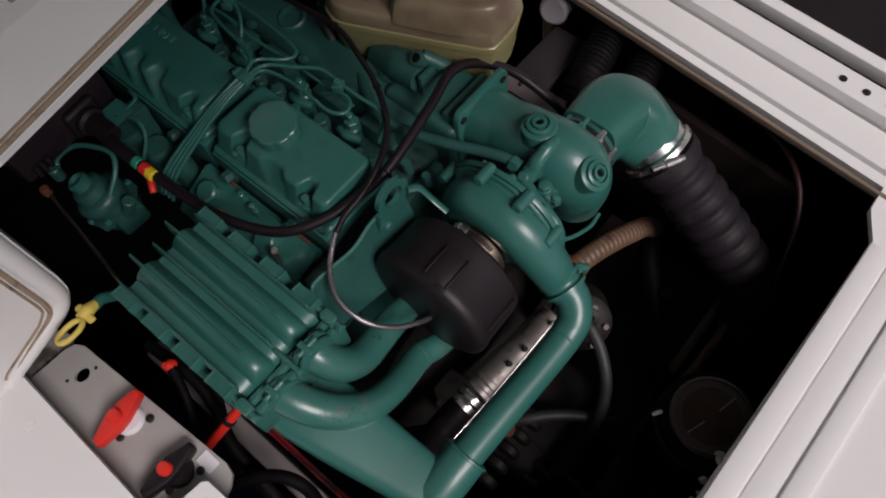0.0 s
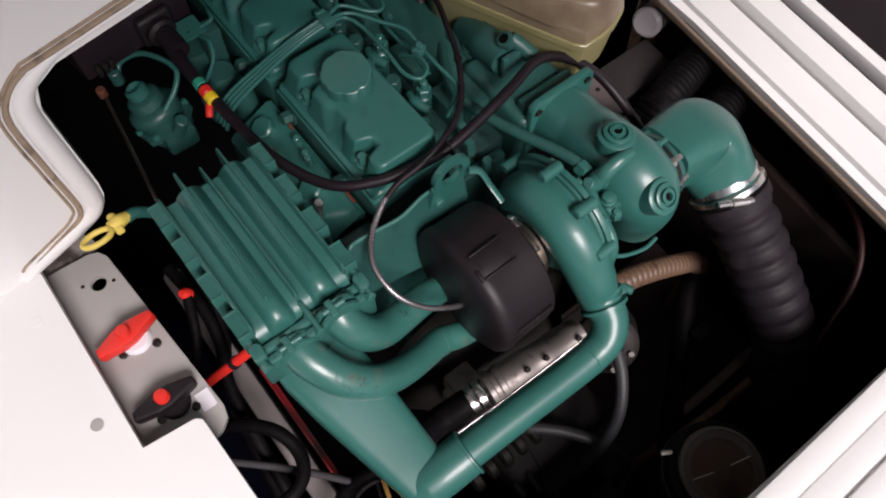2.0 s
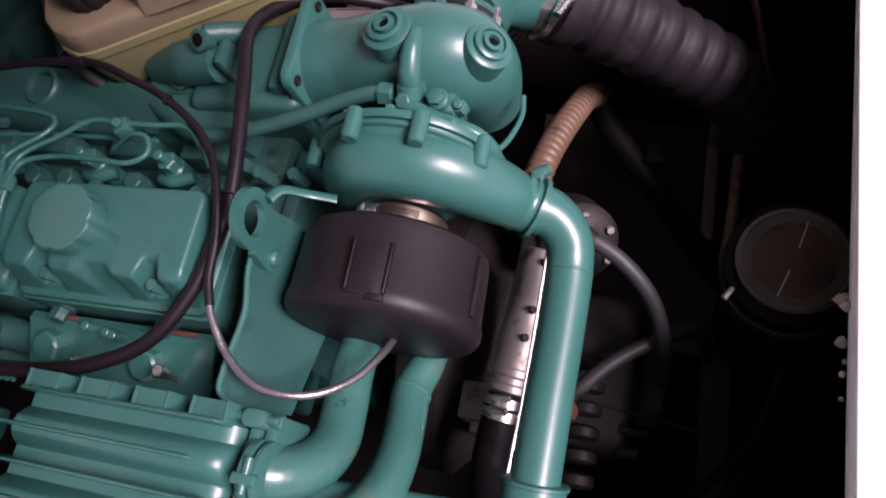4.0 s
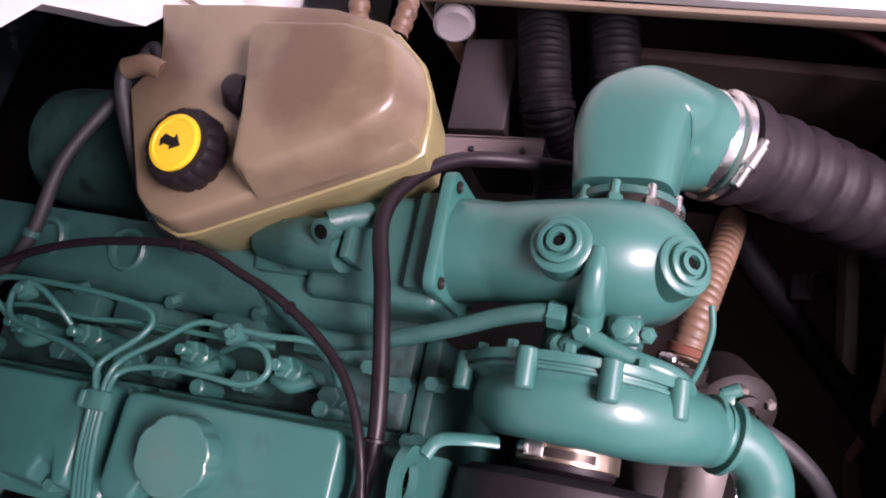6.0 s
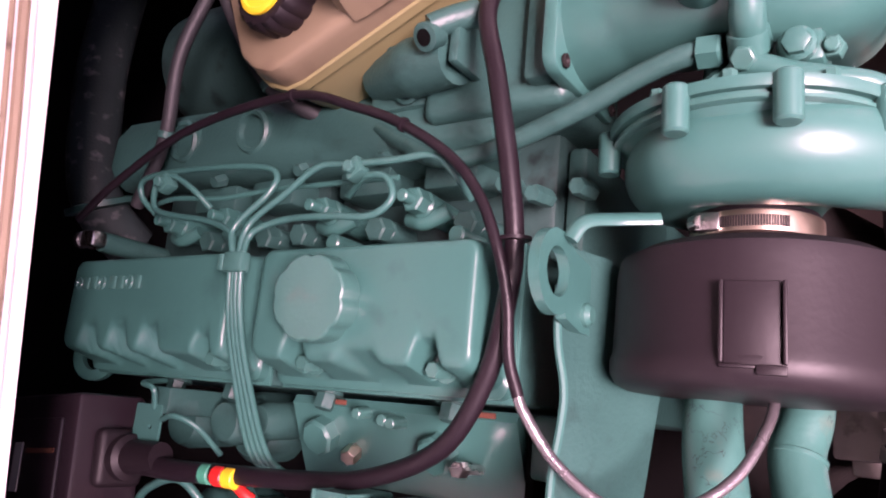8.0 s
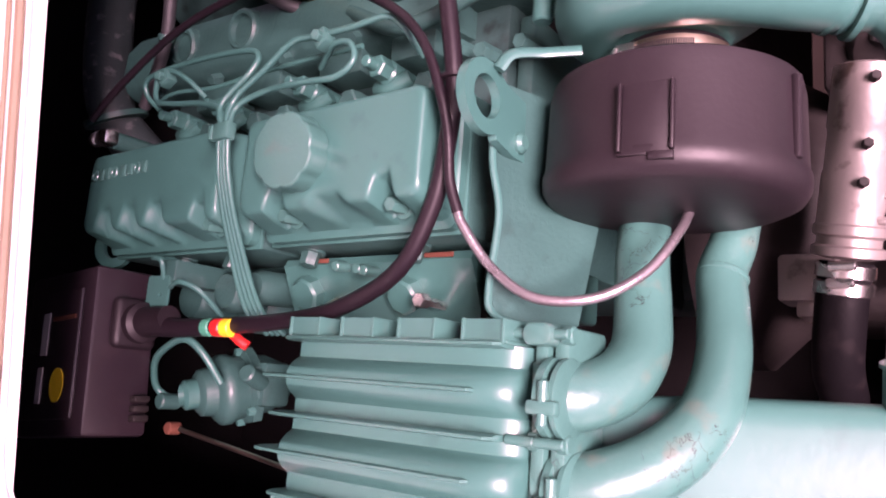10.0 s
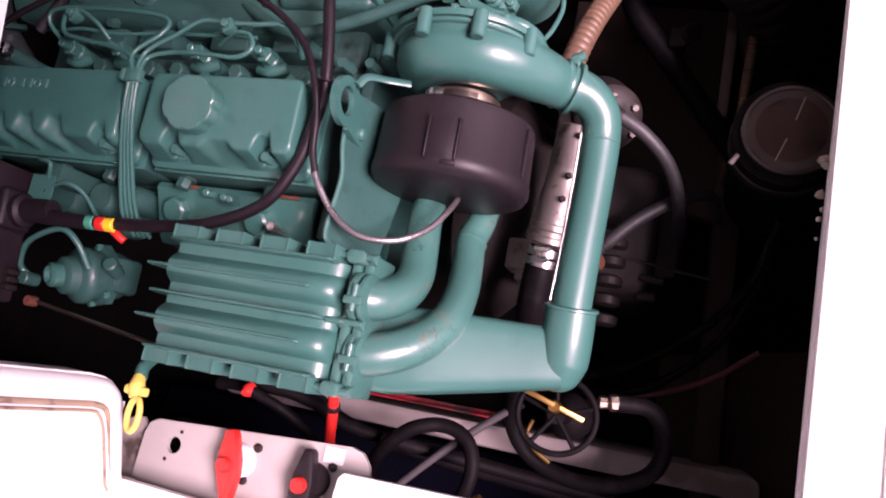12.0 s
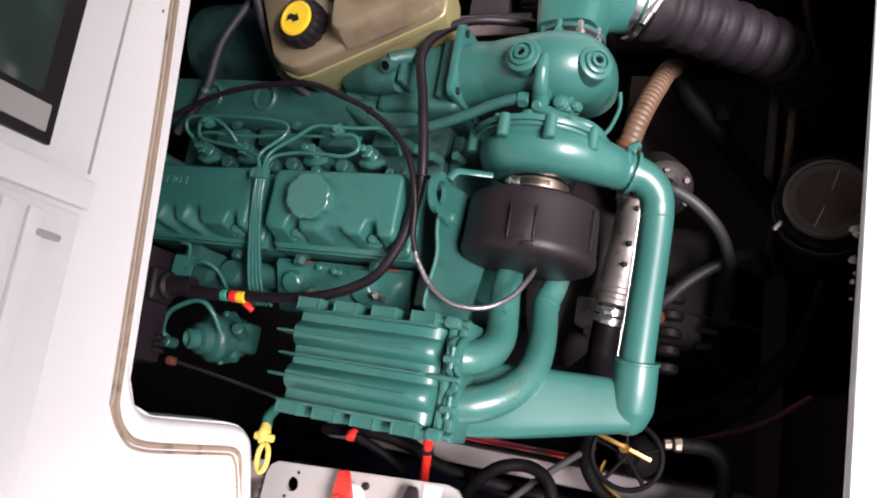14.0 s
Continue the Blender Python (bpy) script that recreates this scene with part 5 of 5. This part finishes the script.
tan = thing("ribbed_water_hose", (0.3, 0.27, 0.55), "tan wire-ribbed water hose with steel clamp", "hose")
part("hose", tube([(0.268, 0.165, 0.672), (0.277, 0.212, 0.668), (0.288, 0.262, 0.652), (0.300, 0.315, 0.625), (0.310, 0.37, 0.58), (0.315, 0.42, 0.48), (0.315, 0.44, 0.30), (0.315, 0.45, 0.05)], 0.0195, 18, 8, 70, 0.08), COPPER, tan)
part("clamp", lathe([(0.0205, 0), (0.023, 0.001), (0.023, 0.010), (0.0205, 0.011)], (0.270, 0.172, 0.675), (0.278, 0.21, 0.684), 28), RUST, tan)
part("clamp_bolt", join(rod((0.243, 0.165, 0.682), (0.262, 0.160, 0.690), 0.008, 8), rod((0.262, 0.155, 0.69), (0.275, 0.150, 0.69), 0.007, 8)), STEEL, tan)
part("pump_flange", join(lathe([(0.034, 0), (0.036, 0.003), (0.036, 0.010), (0.03, 0.012), (0.03, 0.03)], (0.262, 0.14, 0.66), (0.268, 0.165, 0.672), 28)), DARK_METAL, tan)
seaw = thing("sea_water_pump", (0.33, 0.13, 0.5), "grimy dark sea water pump body", "pump")
part("body", join(lathe([(0.05, 0), (0.055, 0.01), (0.055, 0.07), (0.045, 0.08), (0.02, 0.085)], (0.30, 0.16, 0.56), (0.36, 0.08, 0.66), 28), box(0.25, 0.34, 0.08, 0.18, 0.52, 0.62, 0.01)), DARK_METAL, seaw)
part("cover_nut", lathe([(0.018, 0), (0.018, 0.006), (0.008, 0.009), (0.004, 0.004)], (0.34, 0.125, 0.645), (0.37, 0.085, 0.70), 20), DARK_METAL, seaw)
for a in range(0, 360, 60):
    part("cover_screw", moved(hexhead((0.042 * math.cos(radians(a)), 0.042 * math.sin(radians(a)), 0.078), (0.042 * math.cos(radians(a)), 0.042 * math.sin(radians(a)), 0.088), 0.006), along((0.30, 0.16, 0.56), (0.36, 0.08, 0.66))), ALU, seaw)
GREYHOSE = material("worn_grey_hose", (0.022, 0.023, 0.025), 0.55, vary=0.3, grain=90, bump=0.4, dirt=(0.045, 0.04, 0.045), dirt_at=0.62)
for pts in ([(0.32, 0.115, 0.66), (0.345, 0.105, 0.672), (0.39, 0.085, 0.65), (0.43, 0.052, 0.61), (0.45, 0.01, 0.55), (0.45, -0.02, 0.4)], [(0.30, -0.10, 0.50), (0.34, -0.07, 0.535), (0.39, -0.02, 0.54), (0.45, 0.025, 0.52), (0.50, 0.05, 0.46), (0.52, 0.06, 0.2)]):
    t = thing("grey_hose", pts[2], "worn grey rubber hose over the gearbox", "hose", "grey gearbox hoses")
    part("hose", tube(pts, 0.0105, 14), GREYHOSE, t)
    part("hose_end", lathe([(0.011, 0), (0.0125, 0.001), (0.0125, 0.012), (0.011, 0.013)], pts[1], pts[2], 18), DARK_METAL, t)
gear = thing("gearbox", (0.25, -0.05, 0.2), "grimy dark gearbox casing behind the engine", "gearbox")
part("bell_housing", join(lathe([(0.19, 0), (0.20, 0.02), (0.20, 0.06), (0.16, 0.10), (0.12, 0.16)], (0.10, 0.0, 0.45), (1, 0.0, 0.40), 40)), DARK_METAL, gear)
part("casing", join(box(0.20, 0.42, -0.14, 0.10, 0.22, 0.47, 0.03, 3), box(0.40, 0.46, -0.09, 0.06, 0.25, 0.42, 0.02)), DARK_METAL, gear)
for k in range(6):
    part("rib", lathe([(0.018, 0), (0.024, 0.004), (0.024, 0.016), (0.018, 0.020)], (0.350, -0.19 + 0.033 * k, 0.47), (0.350, 1.0, 0.47), 20), DARK_METAL, gear)
part("valve_block", join(box(0.20, 0.255, -0.135, -0.085, 0.55, 0.60, 0.004), box(0.215, 0.265, -0.15, -0.115, 0.53, 0.585, 0.004), box(0.17, 0.20, -0.12, -0.07, 0.5, 0.56, 0.004)), ALU, gear)
part("shift_lever", join(rod((0.36, -0.07, 0.48), (0.52, -0.085, 0.44), 0.0025, 10), rod((0.40, -0.10, 0.47), (0.44, -0.105, 0.475), 0.006, 10), rod((0.40, -0.13, 0.46), (0.43, -0.13, 0.465), 0.008, 10)), DARK_METAL, gear)
part("rusty_union", rod((0.30, -0.10, 0.50), (0.34, -0.09, 0.52), 0.014, 12), RUST, gear)

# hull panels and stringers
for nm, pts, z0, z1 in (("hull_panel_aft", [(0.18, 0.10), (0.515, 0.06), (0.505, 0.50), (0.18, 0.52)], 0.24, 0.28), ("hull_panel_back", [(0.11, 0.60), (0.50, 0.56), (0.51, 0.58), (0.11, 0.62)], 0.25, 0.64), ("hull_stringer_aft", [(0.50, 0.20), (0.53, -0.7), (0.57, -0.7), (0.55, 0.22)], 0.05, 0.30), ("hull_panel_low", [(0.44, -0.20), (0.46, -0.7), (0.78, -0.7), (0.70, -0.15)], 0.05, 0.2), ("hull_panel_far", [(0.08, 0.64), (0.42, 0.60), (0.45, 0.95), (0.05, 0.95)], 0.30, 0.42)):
    tagged(part(nm, plate(pts, z0, z1, 0.006), HULL_DIMMED), "grimy painted hull moulding, dimmed to stand in for shade", "hull", kind="structure")
tagged(part("hull_stringer_near", moved(plate(rounded(-0.35, 0.62, -0.425, -0.385, 0.015), 0.05, 0.45, 0.008), Matrix.Identity(4)), material("pale_stringer_paint", (0.26, 0.225, 0.22), 0.5, vary=0.12, grain=12, bump=0.1, dirt=(0.08, 0.065, 0.06), dirt_at=0.55)), "pale painted stringer along the bilge side", "hull", kind="structure")
# liner colour is almost black in place of the shade over it
tagged(part("hull_floor_near", box(-0.6, 0.7, -1.2, -0.44, 0.05, 0.30, 0.02), material("shaded_blue_liner", (0.0012, 0.0014, 0.0042), 0.9, vary=0.4, grain=12, bump=0.3, spec=0.03)), "blue liner at the bilge side, darkened for shade", "hull", kind="structure")
tagged(part("red_tray", join(box(-0.03, 0.24, -0.373, -0.369, 0.518, 0.53, 0.0015), box(-0.03, 0.24, -0.371, -0.362, 0.508, 0.512, 0.001)), material("red_tray_plastic", (0.22, 0.012, 0.016), 0.5, vary=0.3, grain=30, bump=0.2, dirt=(0.03, 0.008, 0.008), dirt_at=0.5)), "red plastic drip tray lip below the duct", "tray")

tagged(part("hull_post_aft", box(0.488, 0.508, 0.24, 0.46, 0.285, 0.36, 0.006), material("pale_post_paint", (0.20, 0.16, 0.145), 0.6, vary=0.25, grain=20, bump=0.2, dirt=(0.07, 0.05, 0.042), dirt_at=0.55)), "pale painted edge strip in the bilge", "hull", kind="structure")
strap = thing("engine_strap", (0.41, 0.28, 0.45), "black rubber hose slanting down to the strainer", "hose")
part("hose", tube([(0.315, 0.40, 0.52), (0.345, 0.352, 0.50), (0.41, 0.285, 0.455), (0.475, 0.215, 0.415), (0.52, 0.17, 0.38), (0.55, 0.14, 0.33)], 0.020, 16), RUBBER, strap)
part("tie_loop", tube([(0.432 + 0.013 * math.cos(radians(a)), 0.332 + 0.018 * math.sin(radians(a)), 0.50) for a in range(0, 361, 30)], 0.003, 8, 3), RUBBER, strap)
part("clip", box(0.395, 0.425, 0.305, 0.345, 0.462, 0.50, 0.006), RUBBER, strap)
thin_tan = thing("thin_ribbed_hose", (0.53, 0.3, 0.45), "thin tan ribbed hose against the dark hull", "hose")
part("hose", tube([(0.536, 0.40, 0.46), (0.534, 0.35, 0.455), (0.531, 0.28, 0.45), (0.528, 0.22, 0.44), (0.52, 0.16, 0.38), (0.515, 0.13, 0.30)], 0.009, 12, 8, 46, 0.14), COPPER, thin_tan)

# hoses behind the turbo
for x, y0 in ((0.055, 0.50), (0.145, 0.525)):
    t = thing("bilge_air_hose", (x, y0, 0.5), "black ribbed ventilation hose with glossy rings", "hose", "ventilation hoses")
    part("hose", tube([(x + 0.02, y0 - 0.10, 0.55), (x + 0.006, y0 - 0.02, 0.68), (x - 0.01, y0 + 0.08, 0.71), (x - 0.03, y0 + 0.2, 0.70), (x - 0.06, y0 + 0.4, 0.66)], 0.036, 24, 10, 62, 0.07), RUBBER, t)
    part("end_ring", lathe([(0.0365, 0), (0.039, 0.001), (0.039, 0.010), (0.0365, 0.011)], (x + 0.006, y0 - 0.02, 0.68), (x - 0.002, y0 + 0.03, 0.70), 24), RUBBER, t)
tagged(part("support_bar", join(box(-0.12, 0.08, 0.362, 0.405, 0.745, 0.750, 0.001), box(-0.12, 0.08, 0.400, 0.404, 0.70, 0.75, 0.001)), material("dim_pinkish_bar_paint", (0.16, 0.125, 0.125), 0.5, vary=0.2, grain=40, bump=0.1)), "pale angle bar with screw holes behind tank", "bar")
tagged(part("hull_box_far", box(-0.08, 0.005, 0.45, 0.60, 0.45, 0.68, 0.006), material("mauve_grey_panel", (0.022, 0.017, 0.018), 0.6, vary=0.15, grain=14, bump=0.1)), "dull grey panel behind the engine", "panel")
for x in (-0.012, 0.055):
    tagged(part("bar_screw", rod((x, 0.385, 0.749), (x, 0.385, 0.753), 0.004, 10), BLACK), "small dark screw in pale bar", "screw", "bar screws")
for pts in ([(-0.112, 0.45, 0.93), (-0.115, 0.50, 0.94), (-0.125, 0.56, 0.92), (-0.13, 0.62, 0.80), (-0.13, 0.66, 0.5)], [(-0.075, 0.45, 0.90), (-0.07, 0.49, 0.90), (-0.085, 0.55, 0.88), (-0.1, 0.64, 0.7), (-0.1, 0.68, 0.5)]):
    t = thing("ribbed_fuel_hose", pts[1], "tan spiral-ribbed hose behind the tank", "hose", "tan hoses behind the tank")
    part("hose", tube(pts, 0.0125, 14, 8, 34, 0.14), COPPER, t)
btl = thing("white_bottle", (-0.02, 0.60, 0.6), "white cylinder with dark printed rings", "bottle")
# white plastic in a darker tone, for the shade behind the tank
part("bottle_body", rod((-0.085, 0.59, 0.72), (-0.115, 0.705, 0.68), 0.030, 28), material("shade_dimmed_white_plastic", (0.3, 0.28, 0.29), 0.5, vary=0.1, grain=40, bump=0.1), btl)
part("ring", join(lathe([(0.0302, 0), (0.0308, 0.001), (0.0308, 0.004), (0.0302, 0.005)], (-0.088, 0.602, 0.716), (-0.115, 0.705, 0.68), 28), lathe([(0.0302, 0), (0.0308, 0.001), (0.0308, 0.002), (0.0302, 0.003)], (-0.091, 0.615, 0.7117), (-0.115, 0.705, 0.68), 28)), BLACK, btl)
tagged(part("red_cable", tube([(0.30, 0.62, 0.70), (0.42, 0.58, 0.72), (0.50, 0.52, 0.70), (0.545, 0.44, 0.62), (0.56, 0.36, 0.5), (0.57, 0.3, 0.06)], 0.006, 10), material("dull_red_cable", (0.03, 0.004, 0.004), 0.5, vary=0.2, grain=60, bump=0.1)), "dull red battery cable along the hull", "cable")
for pts in ([(0.30, -0.28, 0.36), (0.40, -0.24, 0.36), (0.50, -0.17, 0.38), (0.57, -0.09, 0.45), (0.60, 0.0, 0.55)], [(0.30, -0.31, 0.36), (0.42, -0.28, 0.36), (0.52, -0.20, 0.37), (0.58, -0.10, 0.42), (0.61, 0.02, 0.5)]):
    tagged(part("bilge_cable", tube(pts, 0.008, 10), RUBBER), "black cable across the bilge", "cable", "bilge cables")
tagged(part("bilge_cable_red", tube([(0.28, -0.33, 0.40), (0.40, -0.30, 0.38), (0.52, -0.25, 0.39), (0.60, -0.19, 0.42)], 0.005, 8), material("deep_red_cable", (0.08, 0.006, 0.007), 0.5, vary=0.2, grain=60, bump=0.1)), "thin red cable across the bilge", "cable")

# ---- port side: cables, tap and hoses ----
red = thing("battery_cable", (-0.06, -0.41, 0.6), "bright red battery cable with black clip", "cable")
part("cable", tube([(0.018, -0.33, 0.74), (0.008, -0.362, 0.715), (-0.01, -0.41, 0.665), (-0.028, -0.46, 0.615), (-0.046, -0.52, 0.55)], 0.0085, 14), RED, red)
part("clip", lathe([(0.009, 0), (0.011, 0.001), (0.011, 0.010), (0.009, 0.011)], (-0.004, -0.393, 0.682), (-0.028, -0.46, 0.615), 16), BLACK, red)
for k, pts in enumerate(([(-0.25, -0.40, 0.62), (-0.15, -0.39, 0.62), (-0.08, -0.40, 0.60), (0.0, -0.43, 0.58), (0.2, -0.45, 0.50), (0.5, -0.47, 0.44)], [(-0.26, -0.36, 0.6), (-0.16, -0.37, 0.60), (-0.10, -0.39, 0.57), (-0.05, -0.43, 0.5), (0.1, -0.46, 0.46), (0.6, -0.49, 0.42)], [(-0.16, -0.40, 0.66), (-0.11, -0.42, 0.64), (-0.08, -0.45, 0.6), (-0.08, -0.5, 0.5)])):
    tagged(part("black_cable", tube(pts, 0.011 - 0.002 * (k == 2), 12), RUBBER), "black cable run along the engine side", "cable", "side cables")
tagged(part("red_terminal", lathe([(0.010, 0), (0.011, 0.012), (0.006, 0.02)], (-0.165, -0.395, 0.655), (-0.165, -0.42, 0.70), 16), RED), "small red cable terminal cap", "terminal")
lp = thing("looped_hose", (0.15, -0.42, 0.6), "black hose bent into a loop by the stringer", "hose")
part("hose", tube([(0.02, -0.52, 0.56), (0.05, -0.46, 0.60), (0.10, -0.41, 0.61), (0.15, -0.395, 0.60), (0.19, -0.41, 0.60), (0.205, -0.45, 0.60), (0.19, -0.50, 0.58), (0.15, -0.55, 0.5)], 0.0115, 14), RUBBER, lp)
tagged(part("grey_rod", tube([(0.06, -0.52, 0.55), (0.14, -0.44, 0.56), (0.22, -0.37, 0.57), (0.26, -0.34, 0.57)], 0.0065, 10), material("grey_cable", (0.05, 0.046, 0.05), 0.5, vary=0.2, grain=60, bump=0.2)), "grey cable lying across the loop", "cable")
tap = thing("drain_valve", (0.33, -0.35, 0.55), "black bilge valve with brass bar handle", "valve")
WC = Vector((0.338, -0.345, 0.728))
part("wheel_rim", tube([WC + Vector((0.052 * math.cos(radians(a)), 0.050 * math.sin(radians(a)), 0.0)) for a in range(0, 361, 15)], 0.0042, 12, 3), RUBBER, tap)
for a in (20, 95, 160, 235, 305):
    part("spoke", rod(WC, WC + Vector((0.050 * math.cos(radians(a)), 0.048 * math.sin(radians(a)), 0.0)), 0.0032, 10), RUBBER, tap)
part("valve_body", lathe([(0.030, 0), (0.034, 0.01), (0.034, 0.05), (0.022, 0.075), (0.012, 0.085), (0.012, 0.16)], (0.338, -0.345, 0.57), (0.338, -0.345, 0.9), 28), RUBBER, tap)
part("brass_handle", join(moved(box(-0.042, 0.042, -0.0035, 0.0035, -0.003, 0.003, 0.0012), Matrix.Translation((0.336, -0.333, 0.745)) @ Matrix.Rotation(radians(-18), 4, "Z") @ Matrix.Rotation(radians(12), 4, "Y")), lathe([(0.009, 0), (0.009, 0.01), (0.007, 0.013), (0.003, 0.013)], (0.336, -0.335, 0.735), (0.336, -0.333, 0.96), 16)), BRASS, tap)
part("union", join(rod((0.380, -0.318, 0.640), (0.392, -0.316, 0.636), 0.009, 8), rod((0.394, -0.316, 0.635), (0.408, -0.314, 0.630), 0.012, 8)), STEEL_WARM, tap)
part("hose", tube([(0.405, -0.314, 0.632), (0.45, -0.315, 0.61), (0.475, -0.35, 0.58), (0.465, -0.40, 0.56), (0.42, -0.43, 0.54), (0.35, -0.44, 0.53), (0.28, -0.42, 0.53), (0.245, -0.375, 0.55), (0.25, -0.32, 0.58), (0.27, -0.26, 0.55)], 0.0125, 14), RUBBER, tap)
tagged(part("yellow_wire", tube([(0.285, -0.36, 0.60), (0.278, -0.385, 0.59), (0.29, -0.405, 0.57), (0.31, -0.42, 0.55)], 0.003, 8), BRASS), "thin yellow wire by the valve", "wire")
spr = tagged(part("spiral_fitting", tube([(0.155, -0.53, 0.53), (0.185, -0.515, 0.545), (0.215, -0.50, 0.55)], 0.012, 14, 8, 9, 0.3), BRASS), "ribbed brass hose tail by the liner", "fitting")
tagged(part("dim_round_cap", lathe([(0.05, 0.3), (0.055, 0.31), (0.055, 0.36), (0.045, 0.37), (0.01, 0.372)], (0.45, -0.55, 0), (0.45, -0.55, 1), 28), HULL_DIMMED), "dim grey round cap on the liner", "cap")

# ---- fore end, seen past the bulkhead ----
bigh = thing("coolant_hose", (-0.55, 0.12, 0.7), "speckled grey-green coolant hose with flanged end", "hose")
part("hose", tube([(-0.650, 0.06, 0.83), (-0.656, 0.10, 0.88), (-0.662, 0.15, 0.90), (-0.675, 0.24, 0.905), (-0.690, 0.34, 0.90), (-0.70, 0.50, 0.88), (-0.66, 0.62, 0.86)], 0.034, 24), material("speckled_grey_green_hose", (0.022, 0.036, 0.036), 0.55, vary=0.4, grain=110, bump=0.5, dirt=(0.11, 0.115, 0.115), dirt_at=0.57, spec=0.25), bigh)
part("collar", lathe([(0.034, 0), (0.046, 0.002), (0.046, 0.010), (0.034, 0.012)], (-0.656, 0.10, 0.88), (-0.660, 0.135, 0.896), 28), GREEN_DULL, bigh)
clampw = thing("hose_clip", (-0.53, 0.03, 0.95), "bright steel hose clip beside the valve cover", "clip")
part("clip_band", box(-0.540, -0.512, 0.022, 0.042, 0.950, 0.970, 0.005), STEEL, clampw)
part("clip_screw", rod((-0.550, 0.032, 0.962), (-0.539, 0.032, 0.962), 0.010, 14), STEEL, clampw)
part("stub", rod((-0.526, 0.032, 0.86), (-0.526, 0.032, 0.952), 0.012, 14), GREEN_DULL, clampw)
exch = thing("heat_exchanger", (-0.45, 0.3, 0.6), "dark green heat exchanger drum behind the manifold", "heat exchanger")
part("drum", lathe([(0.06, 0), (0.085, 0.01), (0.088, 0.03), (0.088, 0.33), (0.085, 0.35), (0.06, 0.36)], (-0.62, 0.34, 0.78), (0.0, 0.32, 0.78), 40), GREEN_SHADE, exch)
part("end_cover", lathe([(0.092, 0), (0.094, 0.002), (0.094, 0.014), (0.092, 0.016)], (-0.30, 0.33, 0.78), (0.0, 0.32, 0.78), 40), GREEN_DULL, exch)
for pts, r in (([(-0.50, 0.08, 0.93), (-0.44, 0.15, 0.95), (-0.41, 0.24, 0.97), (-0.36, 0.33, 0.972), (-0.33, 0.37, 0.985), (-0.315, 0.37, 0.988), (-0.30, 0.352, 0.986)], 0.0078), ([(-0.245, 0.165, 0.90), (-0.285, 0.19, 0.94), (-0.315, 0.25, 0.97), (-0.335, 0.31, 0.995), (-0.332, 0.338, 1.005), (-0.315, 0.338, 1.006)], 0.009)):
    t = thing("coolant_line", pts[2], "grey-black coolant hose to the expansion tank", "hose", "tank hoses")
    part("hose", tube(pts, r, 12), GREYHOSE, t)
    part("hose_clip", lathe([(r + 0.0005, 0), (r + 0.002, 0.001), (r + 0.002, 0.008), (r + 0.0005, 0.009)], pts[1], pts[2], 16), GREEN_DULL, t)
link = thing("throttle_linkage", (-0.3, -0.35, 0.8), "thin rusty throttle cable to the cooler", "cable")
part("cable", tube([(-0.43, -0.325, 0.86), (-0.38, -0.332, 0.855), (-0.28, -0.345, 0.85), (-0.20, -0.355, 0.85), (-0.13, -0.36, 0.86)], 0.0028, 8), STEEL_WARM, link)
part("ball_joint", rod((-0.445, -0.325, 0.85), (-0.445, -0.325, 0.868), 0.008, 10), RUST, link)
part("ball_joint", rod((-0.15, -0.358, 0.85), (-0.13, -0.360, 0.862), 0.008, 10), RUST, link)
tagged(part("pillar_far", box(-0.34, -0.30, 0.52, 0.62, 0.765, 1.12, 0.02, 3), WHITE), "white rounded corner of the opening", "wall", kind="structure")
